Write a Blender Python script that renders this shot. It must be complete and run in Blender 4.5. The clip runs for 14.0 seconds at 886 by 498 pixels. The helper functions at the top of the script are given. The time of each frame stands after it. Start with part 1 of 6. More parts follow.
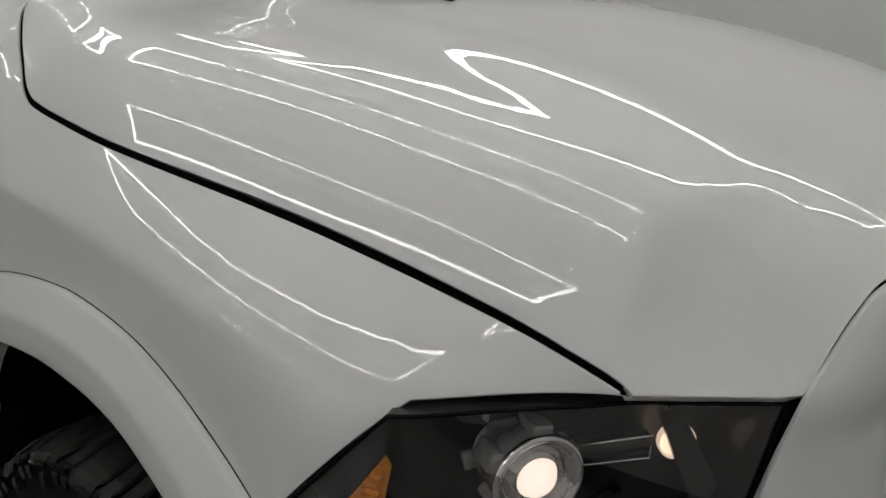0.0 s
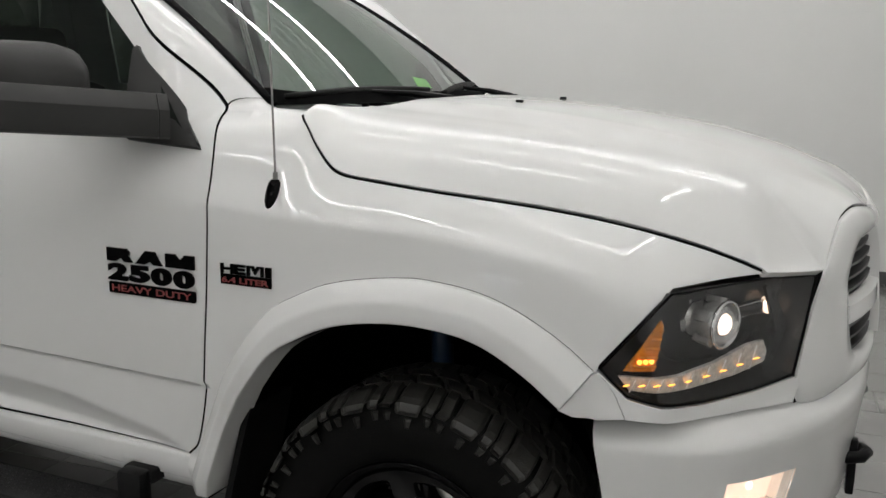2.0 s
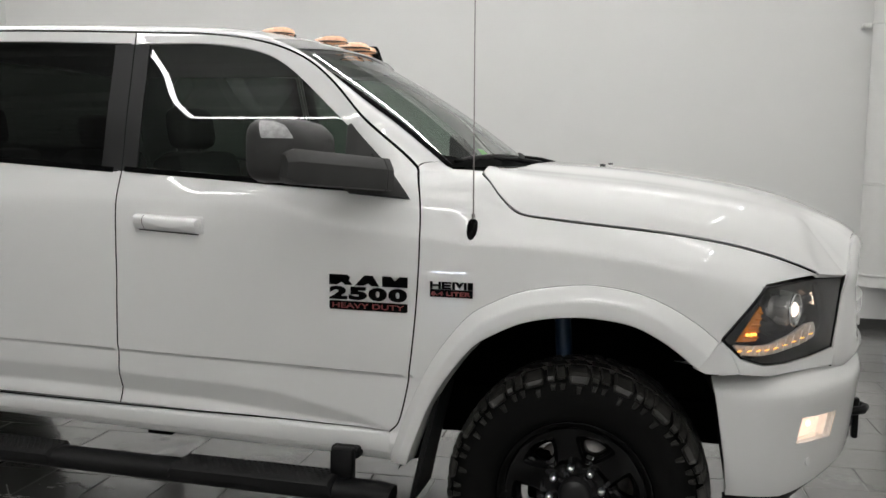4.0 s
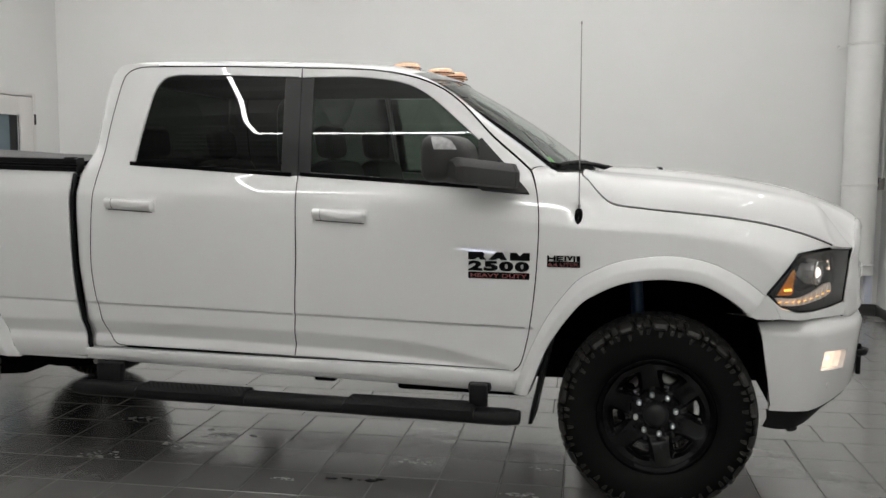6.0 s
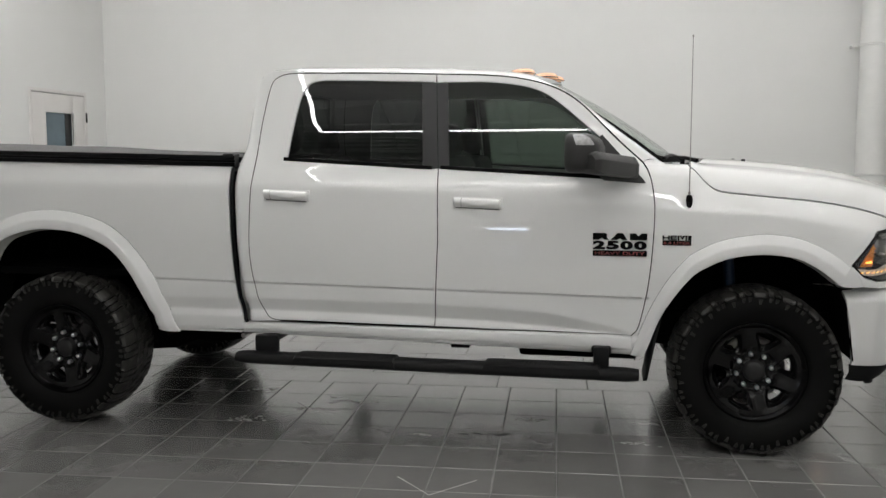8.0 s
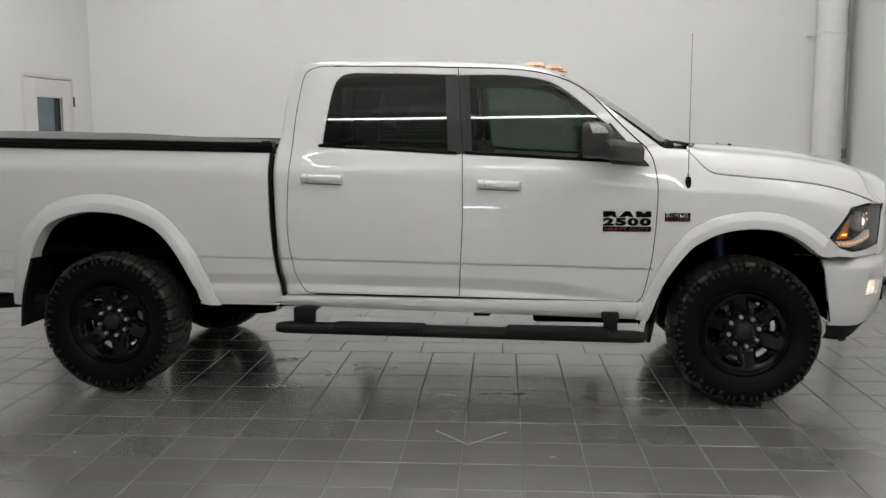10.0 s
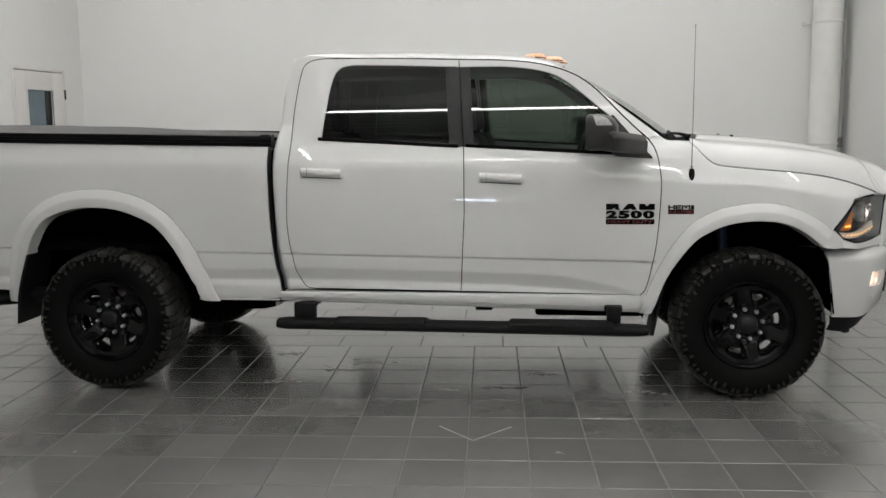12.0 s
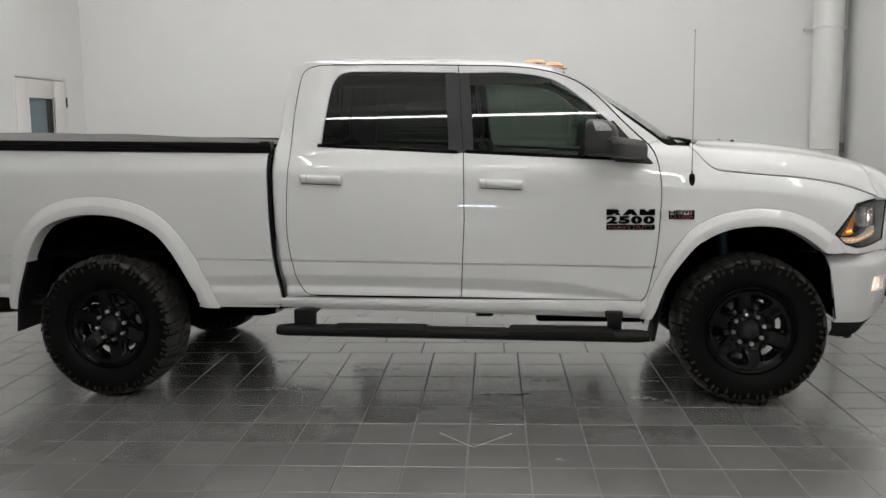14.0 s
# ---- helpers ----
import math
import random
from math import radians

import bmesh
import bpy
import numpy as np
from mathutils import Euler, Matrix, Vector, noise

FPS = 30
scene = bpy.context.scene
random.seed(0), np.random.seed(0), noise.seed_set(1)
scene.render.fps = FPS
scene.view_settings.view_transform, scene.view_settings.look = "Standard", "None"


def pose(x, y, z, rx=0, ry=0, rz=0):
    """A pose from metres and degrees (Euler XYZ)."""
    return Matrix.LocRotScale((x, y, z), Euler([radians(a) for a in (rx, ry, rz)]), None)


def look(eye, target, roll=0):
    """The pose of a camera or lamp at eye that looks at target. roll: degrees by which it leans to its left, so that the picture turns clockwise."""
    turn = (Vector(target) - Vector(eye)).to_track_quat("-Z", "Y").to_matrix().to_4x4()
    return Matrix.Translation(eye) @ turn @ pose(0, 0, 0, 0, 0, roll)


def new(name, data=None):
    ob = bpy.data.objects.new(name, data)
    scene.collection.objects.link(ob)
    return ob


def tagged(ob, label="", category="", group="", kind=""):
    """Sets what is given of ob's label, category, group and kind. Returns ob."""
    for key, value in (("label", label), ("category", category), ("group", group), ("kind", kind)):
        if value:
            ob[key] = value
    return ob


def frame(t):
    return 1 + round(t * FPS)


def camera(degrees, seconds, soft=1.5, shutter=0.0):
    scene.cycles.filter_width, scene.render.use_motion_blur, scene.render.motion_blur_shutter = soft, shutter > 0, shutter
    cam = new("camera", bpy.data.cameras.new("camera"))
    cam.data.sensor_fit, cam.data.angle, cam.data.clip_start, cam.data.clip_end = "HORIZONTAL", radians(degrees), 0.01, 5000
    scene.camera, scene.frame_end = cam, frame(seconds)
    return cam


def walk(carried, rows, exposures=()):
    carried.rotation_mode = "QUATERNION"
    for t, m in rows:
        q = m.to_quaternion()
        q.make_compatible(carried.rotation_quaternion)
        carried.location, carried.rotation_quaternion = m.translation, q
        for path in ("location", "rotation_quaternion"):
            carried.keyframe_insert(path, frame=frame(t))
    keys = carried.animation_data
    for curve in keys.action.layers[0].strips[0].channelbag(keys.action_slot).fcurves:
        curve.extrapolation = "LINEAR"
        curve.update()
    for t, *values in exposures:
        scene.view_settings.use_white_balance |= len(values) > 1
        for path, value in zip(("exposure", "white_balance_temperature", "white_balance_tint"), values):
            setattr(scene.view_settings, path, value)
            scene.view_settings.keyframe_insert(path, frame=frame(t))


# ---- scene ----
cam = camera(52.0, 14.0)
PATH = [
    (0, (1.127, -1.455, 1.588), (-0.138, -0.041, 0.956), 3.0),
    (0.5, (1.025, -1.706, 1.570), (-0.072, -0.129, 1.012), 2.2),
    (1, (0.886, -1.974, 1.562), (-0.051, -0.28, 1.061), 2.2),
    (1.5, (0.816, -2.324, 1.567), (-0.016, -0.556, 1.141), 1.1),
    (2, (0.84, -2.703, 1.579), (0.066, -0.899, 1.196), 0.9),
    (2.5, (0.783, -2.976, 1.576), (0.054, -1.145, 1.236), 0.8),
    (3, (0.692, -3.267, 1.584), (0.024, -1.403, 1.3), 1.0),
    (3.2, (0.556, -3.368, 1.569), (-0.017, -1.471, 1.299), 1.7),
    (5.3, (0.128, -4.53, 1.535), (-0.321, -2.589, 1.355), 0.6),
    (5.5, (0.078, -4.65, 1.546), (-0.362, -2.707, 1.361), 0.5),
    (6, (-0.103, -4.873, 1.528), (-0.519, -2.926, 1.335), 0.4),
    (6.5, (-0.304, -5.077, 1.533), (-0.695, -3.126, 1.334), 0.2),
    (7, (-0.464, -5.311, 1.531), (-0.845, -3.358, 1.33), 0.2),
    (7.5, (-0.619, -5.541, 1.545), (-0.987, -3.586, 1.339), 0.1),
    (8, (-0.763, -5.641, 1.528), (-1.113, -3.683, 1.322), -0.0),
    (10.5, (-1.152, -6.249, 1.584), (-1.373, -4.278, 1.321), -0.3),
    (11, (-1.165, -6.23, 1.586), (-1.386, -4.261, 1.318), -0.4),
    (11.5, (-1.184, -6.204, 1.587), (-1.401, -4.235, 1.315), -0.4),
    (12, (-1.19, -6.158, 1.594), (-1.403, -4.189, 1.319), -0.5),
    (12.5, (-1.192, -6.119, 1.589), (-1.402, -4.149, 1.315), -0.5),
    (13, (-1.189, -6.101, 1.587), (-1.397, -4.13, 1.323), -0.6),
    (13.5, (-1.189, -6.117, 1.583), (-1.4, -4.145, 1.322), -0.6),
    (14, (-1.176, -6.145, 1.588), (-1.395, -4.174, 1.328), -0.7),
]
walk(cam, [(t, look(eye, target, roll)) for t, eye, target, roll in PATH], [(0.0, -1.05), (0.5, -0.98), (1.0, -0.88), (1.5, -0.43), (2.0, -0.28), (2.5, -0.20), (3.0, -0.17), (5.5, -0.16), (8.0, -0.13), (10.5, -0.18), (14.0, -0.18)])

# ---- light ----
from mathutils.geometry import delaunay_2d_cdt

LED_POWER = 33.0
world = bpy.data.worlds.new("room_world")
world.use_nodes = True
world.node_tree.nodes["Background"].inputs[0].default_value = (0.02, 0.02, 0.02, 1)
scene.world = world


# ---- materials ----
def material(name, color, rough=0.5, metal=0.0, coat=0.0, noise_scale=0.0, noise_amount=0.0, bump=0.0, bump_scale=200.0, emit=None, power=0.0, coat_rough=0.02, vary=0.0, spec=0.5, world_grain=False):
    """Principled material with optional colour mottling, piece-to-piece variation and fine bump."""
    m = bpy.data.materials.new(name)
    m.use_nodes = True
    nt = m.node_tree
    b = nt.nodes["Principled BSDF"]
    b.inputs["Base Color"].default_value = (*color, 1)
    b.inputs["Roughness"].default_value = rough
    b.inputs["Metallic"].default_value = metal
    b.inputs["Coat Weight"].default_value = coat
    b.inputs["Specular IOR Level"].default_value = spec
    b.inputs["Coat Roughness"].default_value = coat_rough
    if emit:
        b.inputs["Emission Color"].default_value = (*emit, 1)
        b.inputs["Emission Strength"].default_value = power
    co = (nt.nodes.new("ShaderNodeNewGeometry") if world_grain else nt.nodes.new("ShaderNodeTexCoord")).outputs["Position" if world_grain else "Object"]
    if noise_amount or vary:
        last = None
        rgb = nt.nodes.new("ShaderNodeRGB")
        rgb.outputs[0].default_value = (*color, 1)
        last = rgb.outputs[0]
        if noise_amount:
            n1 = nt.nodes.new("ShaderNodeTexNoise")
            n1.inputs["Scale"].default_value = noise_scale
            n1.inputs["Detail"].default_value = 8
            n1.inputs["Roughness"].default_value = 0.65
            nt.links.new(co, n1.inputs["Vector"])
            mr = nt.nodes.new("ShaderNodeMapRange")
            mr.inputs["From Min"].default_value = 0.3
            mr.inputs["From Max"].default_value = 0.7
            mr.inputs["To Min"].default_value = 1 - noise_amount
            mr.inputs["To Max"].default_value = 1 + noise_amount
            nt.links.new(n1.outputs["Fac"], mr.inputs["Value"])
            hs = nt.nodes.new("ShaderNodeHueSaturation")
            nt.links.new(last, hs.inputs["Color"])
            nt.links.new(mr.outputs[0], hs.inputs["Value"])
            last = hs.outputs[0]
            rr = nt.nodes.new("ShaderNodeMapRange")
            rr.inputs["To Min"].default_value = max(rough - 0.5 * noise_amount, 0.02)
            rr.inputs["To Max"].default_value = min(rough + 0.5 * noise_amount, 1)
            nt.links.new(n1.outputs["Fac"], rr.inputs["Value"])
            nt.links.new(rr.outputs[0], b.inputs["Roughness"])
        if vary:
            oi = nt.nodes.new("ShaderNodeObjectInfo")
            mv = nt.nodes.new("ShaderNodeMapRange")
            mv.inputs["To Min"].default_value = 1 - vary
            mv.inputs["To Max"].default_value = 1 + vary
            nt.links.new(oi.outputs["Random"], mv.inputs["Value"])
            h2 = nt.nodes.new("ShaderNodeHueSaturation")
            nt.links.new(last, h2.inputs["Color"])
            nt.links.new(mv.outputs[0], h2.inputs["Value"])
            last = h2.outputs[0]
        nt.links.new(last, b.inputs["Base Color"])
    if bump:
        n2 = nt.nodes.new("ShaderNodeTexNoise")
        n2.inputs["Scale"].default_value = bump_scale
        n2.inputs["Detail"].default_value = 4
        nt.links.new(co, n2.inputs["Vector"])
        bp = nt.nodes.new("ShaderNodeBump")
        bp.inputs["Strength"].default_value = bump
        bp.inputs["Distance"].default_value = 0.002
        nt.links.new(n2.outputs["Fac"], bp.inputs["Height"])
        nt.links.new(bp.outputs[0], b.inputs["Normal"])
    return m


def pane_material(name, tint, normal_gloss=0.06, rough=0.0):
    """Thin clear pane: tinted see-through glass, glossier towards grazing from either side."""
    m = bpy.data.materials.new(name)
    m.use_nodes = True
    nt = m.node_tree
    nt.nodes.remove(nt.nodes["Principled BSDF"])
    tr = nt.nodes.new("ShaderNodeBsdfTransparent")
    tr.inputs[0].default_value = (*tint, 1)
    gl = nt.nodes.new("ShaderNodeBsdfGlossy")
    gl.inputs["Roughness"].default_value = rough
    lw = nt.nodes.new("ShaderNodeLayerWeight")
    lw.inputs["Blend"].default_value = 0.5
    power = nt.nodes.new("ShaderNodeMath")
    power.operation = "POWER"
    power.inputs[1].default_value = 5.0
    span = nt.nodes.new("ShaderNodeMapRange")
    span.inputs["To Min"].default_value = normal_gloss
    mx = nt.nodes.new("ShaderNodeMixShader")
    nt.links.new(lw.outputs["Facing"], power.inputs[0])
    nt.links.new(power.outputs[0], span.inputs["Value"])
    nt.links.new(span.outputs[0], mx.inputs[0])
    nt.links.new(tr.outputs[0], mx.inputs[1])
    nt.links.new(gl.outputs[0], mx.inputs[2])
    nt.links.new(mx.outputs[0], nt.nodes["Material Output"].inputs[0])
    return m


PAINT = material("white_paint", (0.80, 0.80, 0.79), 0.35, spec=0.05, coat=1.0, coat_rough=0.008, noise_scale=1.2, noise_amount=0.012)
TRIM = material("black_textured_plastic", (0.007, 0.007, 0.0073), 0.45, spec=0.2, noise_scale=9, noise_amount=0.12, bump=0.25, bump_scale=600)
GLOSS_BLACK = material("gloss_black", (0.0012, 0.0012, 0.0013), 0.12, spec=0.10, coat=0.0, noise_scale=14, noise_amount=0.1)
SATIN_BLACK = material("satin_black", (0.003, 0.003, 0.0033), 0.38, spec=0.18, noise_scale=6, noise_amount=0.15)
GREY_TRIM = material("charcoal_applique", (0.012, 0.012, 0.0125), 0.35, spec=0.35, noise_scale=12, noise_amount=0.08)
UNDER = material("underbody_black", (0.0015, 0.0015, 0.0015), 0.85, spec=0.05, noise_scale=8, noise_amount=0.3)
# Tread: dusty, with the light on its lugs also put into the colour
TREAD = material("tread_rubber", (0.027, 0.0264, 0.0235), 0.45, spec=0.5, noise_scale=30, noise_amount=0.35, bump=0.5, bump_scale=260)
# Sidewalls and grooves: same rubber, darkened for the shade they lie in
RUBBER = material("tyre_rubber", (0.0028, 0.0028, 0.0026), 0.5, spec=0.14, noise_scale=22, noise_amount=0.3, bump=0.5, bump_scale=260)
CHROME = material("chrome", (0.82, 0.82, 0.82), 0.07, metal=1.0)
STEEL = material("brake_steel", (0.30, 0.29, 0.28), 0.35, metal=1.0, noise_scale=30, noise_amount=0.25)
SILVER = material("lug_nut_chrome", (0.88, 0.88, 0.88), 0.28, metal=1.0)
HEADLINER = material("grey_headliner_cloth", (0.60, 0.60, 0.57), 0.9, noise_scale=30, noise_amount=0.06)
CLOTH = material("dark_seat_cloth", (0.055, 0.055, 0.056), 0.85, noise_scale=30, noise_amount=0.2)
DASH = material("dash_plastic", (0.09, 0.09, 0.09), 0.6, noise_scale=12, noise_amount=0.1)
VINYL = material("cover_vinyl", (0.055, 0.055, 0.056), 0.62, noise_scale=5, noise_amount=0.2, bump=0.4, bump_scale=350)
AMBER = material("amber_reflector", (0.75, 0.26, 0.02), 0.22, coat=0.8, noise_scale=120, noise_amount=0.35)
AMBER_LIT = material("amber_lit_bulb", (0.9, 0.4, 0.05), 0.3, emit=(1.0, 0.42, 0.06), power=3.2)
DRL = material("lamp_strip_plastic", (0.62, 0.58, 0.53), 0.2, coat=0.8, noise_scale=90, noise_amount=0.3)
SMALL_BEAM = material("lit_small_bulb", (1, 0.9, 0.8), 0.2, emit=(1.0, 0.78, 0.55), power=5.0)
BEAM = material("lit_bulb_warm", (1, 0.9, 0.8), 0.2, emit=(1.0, 0.82, 0.70), power=2.4)
FOG = material("fog_reflector_warm", (0.9, 0.8, 0.7), 0.15, metal=0.6, emit=(1.0, 0.74, 0.56), power=1.3, noise_scale=60, noise_amount=0.4)
CAB_LAMP = material("cab_lamp_amber", (0.78, 0.45, 0.30), 0.15, coat=1.0, emit=(1.0, 0.55, 0.32), power=0.30, noise_scale=70, noise_amount=0.35)
RED_INK = material("badge_red", (0.26, 0.05, 0.05), 0.35, noise_scale=60, noise_amount=0.1)
GREEN_TAG = material("green_paper", (0.16, 0.62, 0.05), 0.6)
WHITE_TAG = material("white_sticker", (0.72, 0.74, 0.7), 0.6)
BLUE = material("blue_shock_body", (0.012, 0.04, 0.09), 0.4)
GLASS = pane_material("tinted_side_glass", (0.25, 0.30, 0.265))
DARK_GLASS = pane_material("privacy_glass", (0.10, 0.115, 0.105))
SHIELD = pane_material("windshield_glass", (0.82, 0.95, 0.87), 0.19, 0.02)
LENS = pane_material("lamp_lens", (0.95, 0.95, 0.95), 0.09)
WALL = material("wall_paint", (0.74, 0.74, 0.726), 0.55, noise_scale=0.8, noise_amount=0.02, bump=0.12, bump_scale=90)
CEILING = material("ceiling_deck_paint", (0.30, 0.30, 0.295), 0.6, noise_scale=2, noise_amount=0.05)
BASE = material("rubber_base", (0.06, 0.06, 0.058), 0.5, noise_scale=5, noise_amount=0.15)
TILE = material("grey_porcelain", (0.205, 0.201, 0.194), 0.26, coat=1.0, coat_rough=0.17, noise_scale=3.0, noise_amount=0.07, bump=0.07, bump_scale=180, vary=0.10, world_grain=True)
TILE.node_tree.nodes["Principled BSDF"].inputs["Coat IOR"].default_value = 1.75
GROUT = material("grout", (0.165, 0.162, 0.157), 0.8, noise_scale=20, noise_amount=0.25)
DUCT = material("duct_white_paint", (0.74, 0.74, 0.72), 0.45, noise_scale=4, noise_amount=0.04)
BLUISH_WHITE = material("bluish_white", (0.70, 0.73, 0.84), 0.3, noise_scale=6, noise_amount=0.04)
DOOR_PAINT = material("door_white_paint", (0.70, 0.68, 0.66), 0.5, noise_scale=3, noise_amount=0.02)
BLUE_GLASS = material("wired_door_glass", (0.13, 0.18, 0.21), 0.15, noise_scale=2, noise_amount=0.15)
LED = material("led_tube", (1, 1, 1), 0.5, emit=(1.0, 0.99, 0.975), power=LED_POWER)
DAYLIGHT = material("daylight_pane", (0.8, 0.85, 0.95), 0.3, emit=(0.72, 0.82, 1.0), power=24.0)
DIRT = material("dried_mud", (0.46, 0.45, 0.43), 0.9, noise_scale=40, noise_amount=0.3)
TAR = material("dark_wet_mark", (0.01, 0.01, 0.01), 0.2)


# ---- building helpers ----
def pchip(xs, ys):
    """Smooth curve through points, monotone between them; works on arrays."""
    xs, ys = np.array(xs, float), np.array(ys, float)
    h, d = np.diff(xs), np.diff(ys) / np.diff(xs)
    m = np.zeros(len(xs))
    for i in range(1, len(xs) - 1):
        if d[i - 1] * d[i] > 0:
            w1, w2 = 2 * h[i] + h[i - 1], h[i] + 2 * h[i - 1]
            m[i] = (w1 + w2) / (w1 / d[i - 1] + w2 / d[i])
    m[0], m[-1] = d[0], d[-1]

    def f(x):
        x = np.asarray(x, float)
        i = np.clip(np.searchsorted(xs, x) - 1, 0, len(xs) - 2)
        t = (x - xs[i]) / h[i]
        low, high = t < 0, t > 1
        tc = np.clip(t, 0, 1)
        y = (1 + 2 * tc) * (1 - tc) ** 2 * ys[i] + tc * (1 - tc) ** 2 * h[i] * m[i] + tc**2 * (3 - 2 * tc) * ys[i + 1] + tc**2 * (tc - 1) * h[i] * m[i + 1]
        return y + low * (x - xs[i]) * m[i] + high * (x - xs[i + 1]) * m[i + 1]

    return f


def spline(xs, ys):
    """Natural cubic spline through points; works on arrays and runs on straight past the ends."""
    xs, ys = np.array(xs, float), np.array(ys, float)
    n, h = len(xs), np.diff(xs)
    a, r = np.eye(n), np.zeros(n)
    for i in range(1, n - 1):
        a[i, i - 1 : i + 2] = h[i - 1], 2 * (h[i - 1] + h[i]), h[i]
        r[i] = 6 * ((ys[i + 1] - ys[i]) / h[i] - (ys[i] - ys[i - 1]) / h[i - 1])
    m = np.linalg.solve(a, r)
    d0 = (ys[1] - ys[0]) / h[0] - h[0] * m[1] / 6
    d1 = (ys[-1] - ys[-2]) / h[-1] + h[-1] * m[-2] / 6

    def f(x):
        x = np.asarray(x, float)
        q = np.clip(x, xs[0], xs[-1])
        i = np.clip(np.searchsorted(xs, q) - 1, 0, n - 2)
        u, v = xs[i + 1] - q, q - xs[i]
        y = (m[i] * u**3 + m[i + 1] * v**3) / (6 * h[i]) + (ys[i] / h[i] - m[i] * h[i] / 6) * u + (ys[i + 1] / h[i] - m[i + 1] * h[i] / 6) * v
        return y + np.where(x < xs[0], (x - xs[0]) * d0, 0) + np.where(x > xs[-1], (x - xs[-1]) * d1, 0)

    return f


def curve(pts, n=8):
    """Rounded line through points (Catmull-Rom)."""
    p = [np.array(q, float) for q in pts]
    p = [2 * p[0] - p[1]] + p + [2 * p[-1] - p[-2]]
    out = []
    for i in range(1, len(p) - 2):
        for k in range(n):
            t = k / n
            out.append(0.5 * (2 * p[i] + (p[i + 1] - p[i - 1]) * t + (2 * p[i - 1] - 5 * p[i] + 4 * p[i + 1] - p[i + 2]) * t**2 + (3 * p[i] - p[i - 1] - 3 * p[i + 1] + p[i + 2]) * t**3))
    out.append(p[-2])
    return [tuple(q) for q in out]


def link(name, verts, faces, mat, parent=None, normals=None, label="", smooth=True):
    me = bpy.data.meshes.new(name)
    me.from_pydata([tuple(v) for v in verts], [], [tuple(f) for f in faces])
    me.materials.append(mat)
    me.polygons.foreach_set("use_smooth", [smooth] * len(me.polygons))
    if normals is not None:
        me.normals_split_custom_set_from_vertices([tuple(n) for n in normals])
    ob = new(name, me)
    ob.parent = parent
    if label:
        tagged(ob, label)
    return ob


def part(name, bm, mat, parent, label="", smooth=True, angle=35):
    """Links a bmesh as one mesh object under a thing or part; edges sharper than the angle stay crisp."""
    bmesh.ops.recalc_face_normals(bm, faces=bm.faces[:])
    for f in bm.faces:
        f.smooth = smooth
    for e in bm.edges:
        if len(e.link_faces) == 2 and e.calc_face_angle(0) > radians(angle):
            e.smooth = False
    me = bpy.data.meshes.new(name)
    bm.to_mesh(me)
    bm.free()
    me.materials.append(mat)
    ob = new(name, me)
    ob.parent = parent
    if label:
        tagged(ob, label)
    return ob


def box(bm, c, s, bevel=0.0, m=None, seg=2):
    """Adds a rounded box of centre c and size s."""
    r = bmesh.ops.create_cube(bm, size=1)
    vs = r["verts"]
    for v in vs:
        v.co = Vector((v.co.x * s[0], v.co.y * s[1], v.co.z * s[2]))
    if bevel:
        es = list({e for v in vs for e in v.link_edges})
        r2 = bmesh.ops.bevel(bm, geom=es, offset=bevel, segments=seg, affect="EDGES", profile=0.5)
        vs = list({v for f in r2["faces"] for v in f.verts} | {v for v in vs if v.is_valid})
    for v in vs:
        v.co = (m @ v.co if m else v.co) + Vector(c)
    return vs


def rod(bm, a, b, r, n=16, r2=None):
    a, b = Vector(a), Vector(b)
    m = Matrix.Translation((a + b) / 2) @ (b - a).to_track_quat("Z", "Y").to_matrix().to_4x4()
    bmesh.ops.create_cone(bm, cap_ends=True, segments=n, radius1=r, radius2=r if r2 is None else r2, depth=(b - a).length, matrix=m)


def tube(pts, r, n=10):
    """Vertices and faces of a bent round bar along points."""
    verts, faces = [], []
    p = [Vector(q) for q in pts]
    for i, q in enumerate(p):
        d = (p[min(i + 1, len(p) - 1)] - p[max(i - 1, 0)]).normalized()
        u = d.orthogonal().normalized() if i == 0 else (u - d * u.dot(d)).normalized()
        w = d.cross(u)
        rr = r(i / (len(p) - 1)) if callable(r) else r
        verts += [q + (u * math.cos(2 * math.pi * k / n) + w * math.sin(2 * math.pi * k / n)) * rr for k in range(n)]
    for i in range(len(p) - 1):
        for k in range(n):
            faces.append((i * n + k, i * n + (k + 1) % n, (i + 1) * n + (k + 1) % n, (i + 1) * n + k))
    faces += [tuple(range(n - 1, -1, -1)), tuple(range((len(p) - 1) * n, len(p) * n))]
    return verts, faces


def revolve(profile, n=48, a0=0.0, a1=2 * math.pi, axis="y"):
    """Vertices and faces of a turned body; profile of (radius, along)."""
    full = abs(a1 - a0 - 2 * math.pi) < 1e-6
    steps = n if full else n + 1
    verts, faces, k = [], [], len(profile)
    for i in range(steps):
        a = a0 + (a1 - a0) * i / n
        for r, y in profile:
            verts.append((r * math.cos(a), y, r * math.sin(a)))
    for i in range(n):
        j = (i + 1) % steps
        for q in range(k - 1):
            faces.append((i * k + q, i * k + q + 1, j * k + q + 1, j * k + q))
    return verts, faces


def dense(loop, step):
    out = []
    for i, a in enumerate(loop):
        b = loop[(i + 1) % len(loop)]
        n = max(1, int(math.ceil(math.dist(a, b) / step)))
        out += [(a[0] + (b[0] - a[0]) * k / n, a[1] + (b[1] - a[1]) * k / n) for k in range(n) if not (n == 1 and math.dist(a, b) < 1e-6)]
    return np.array(out)


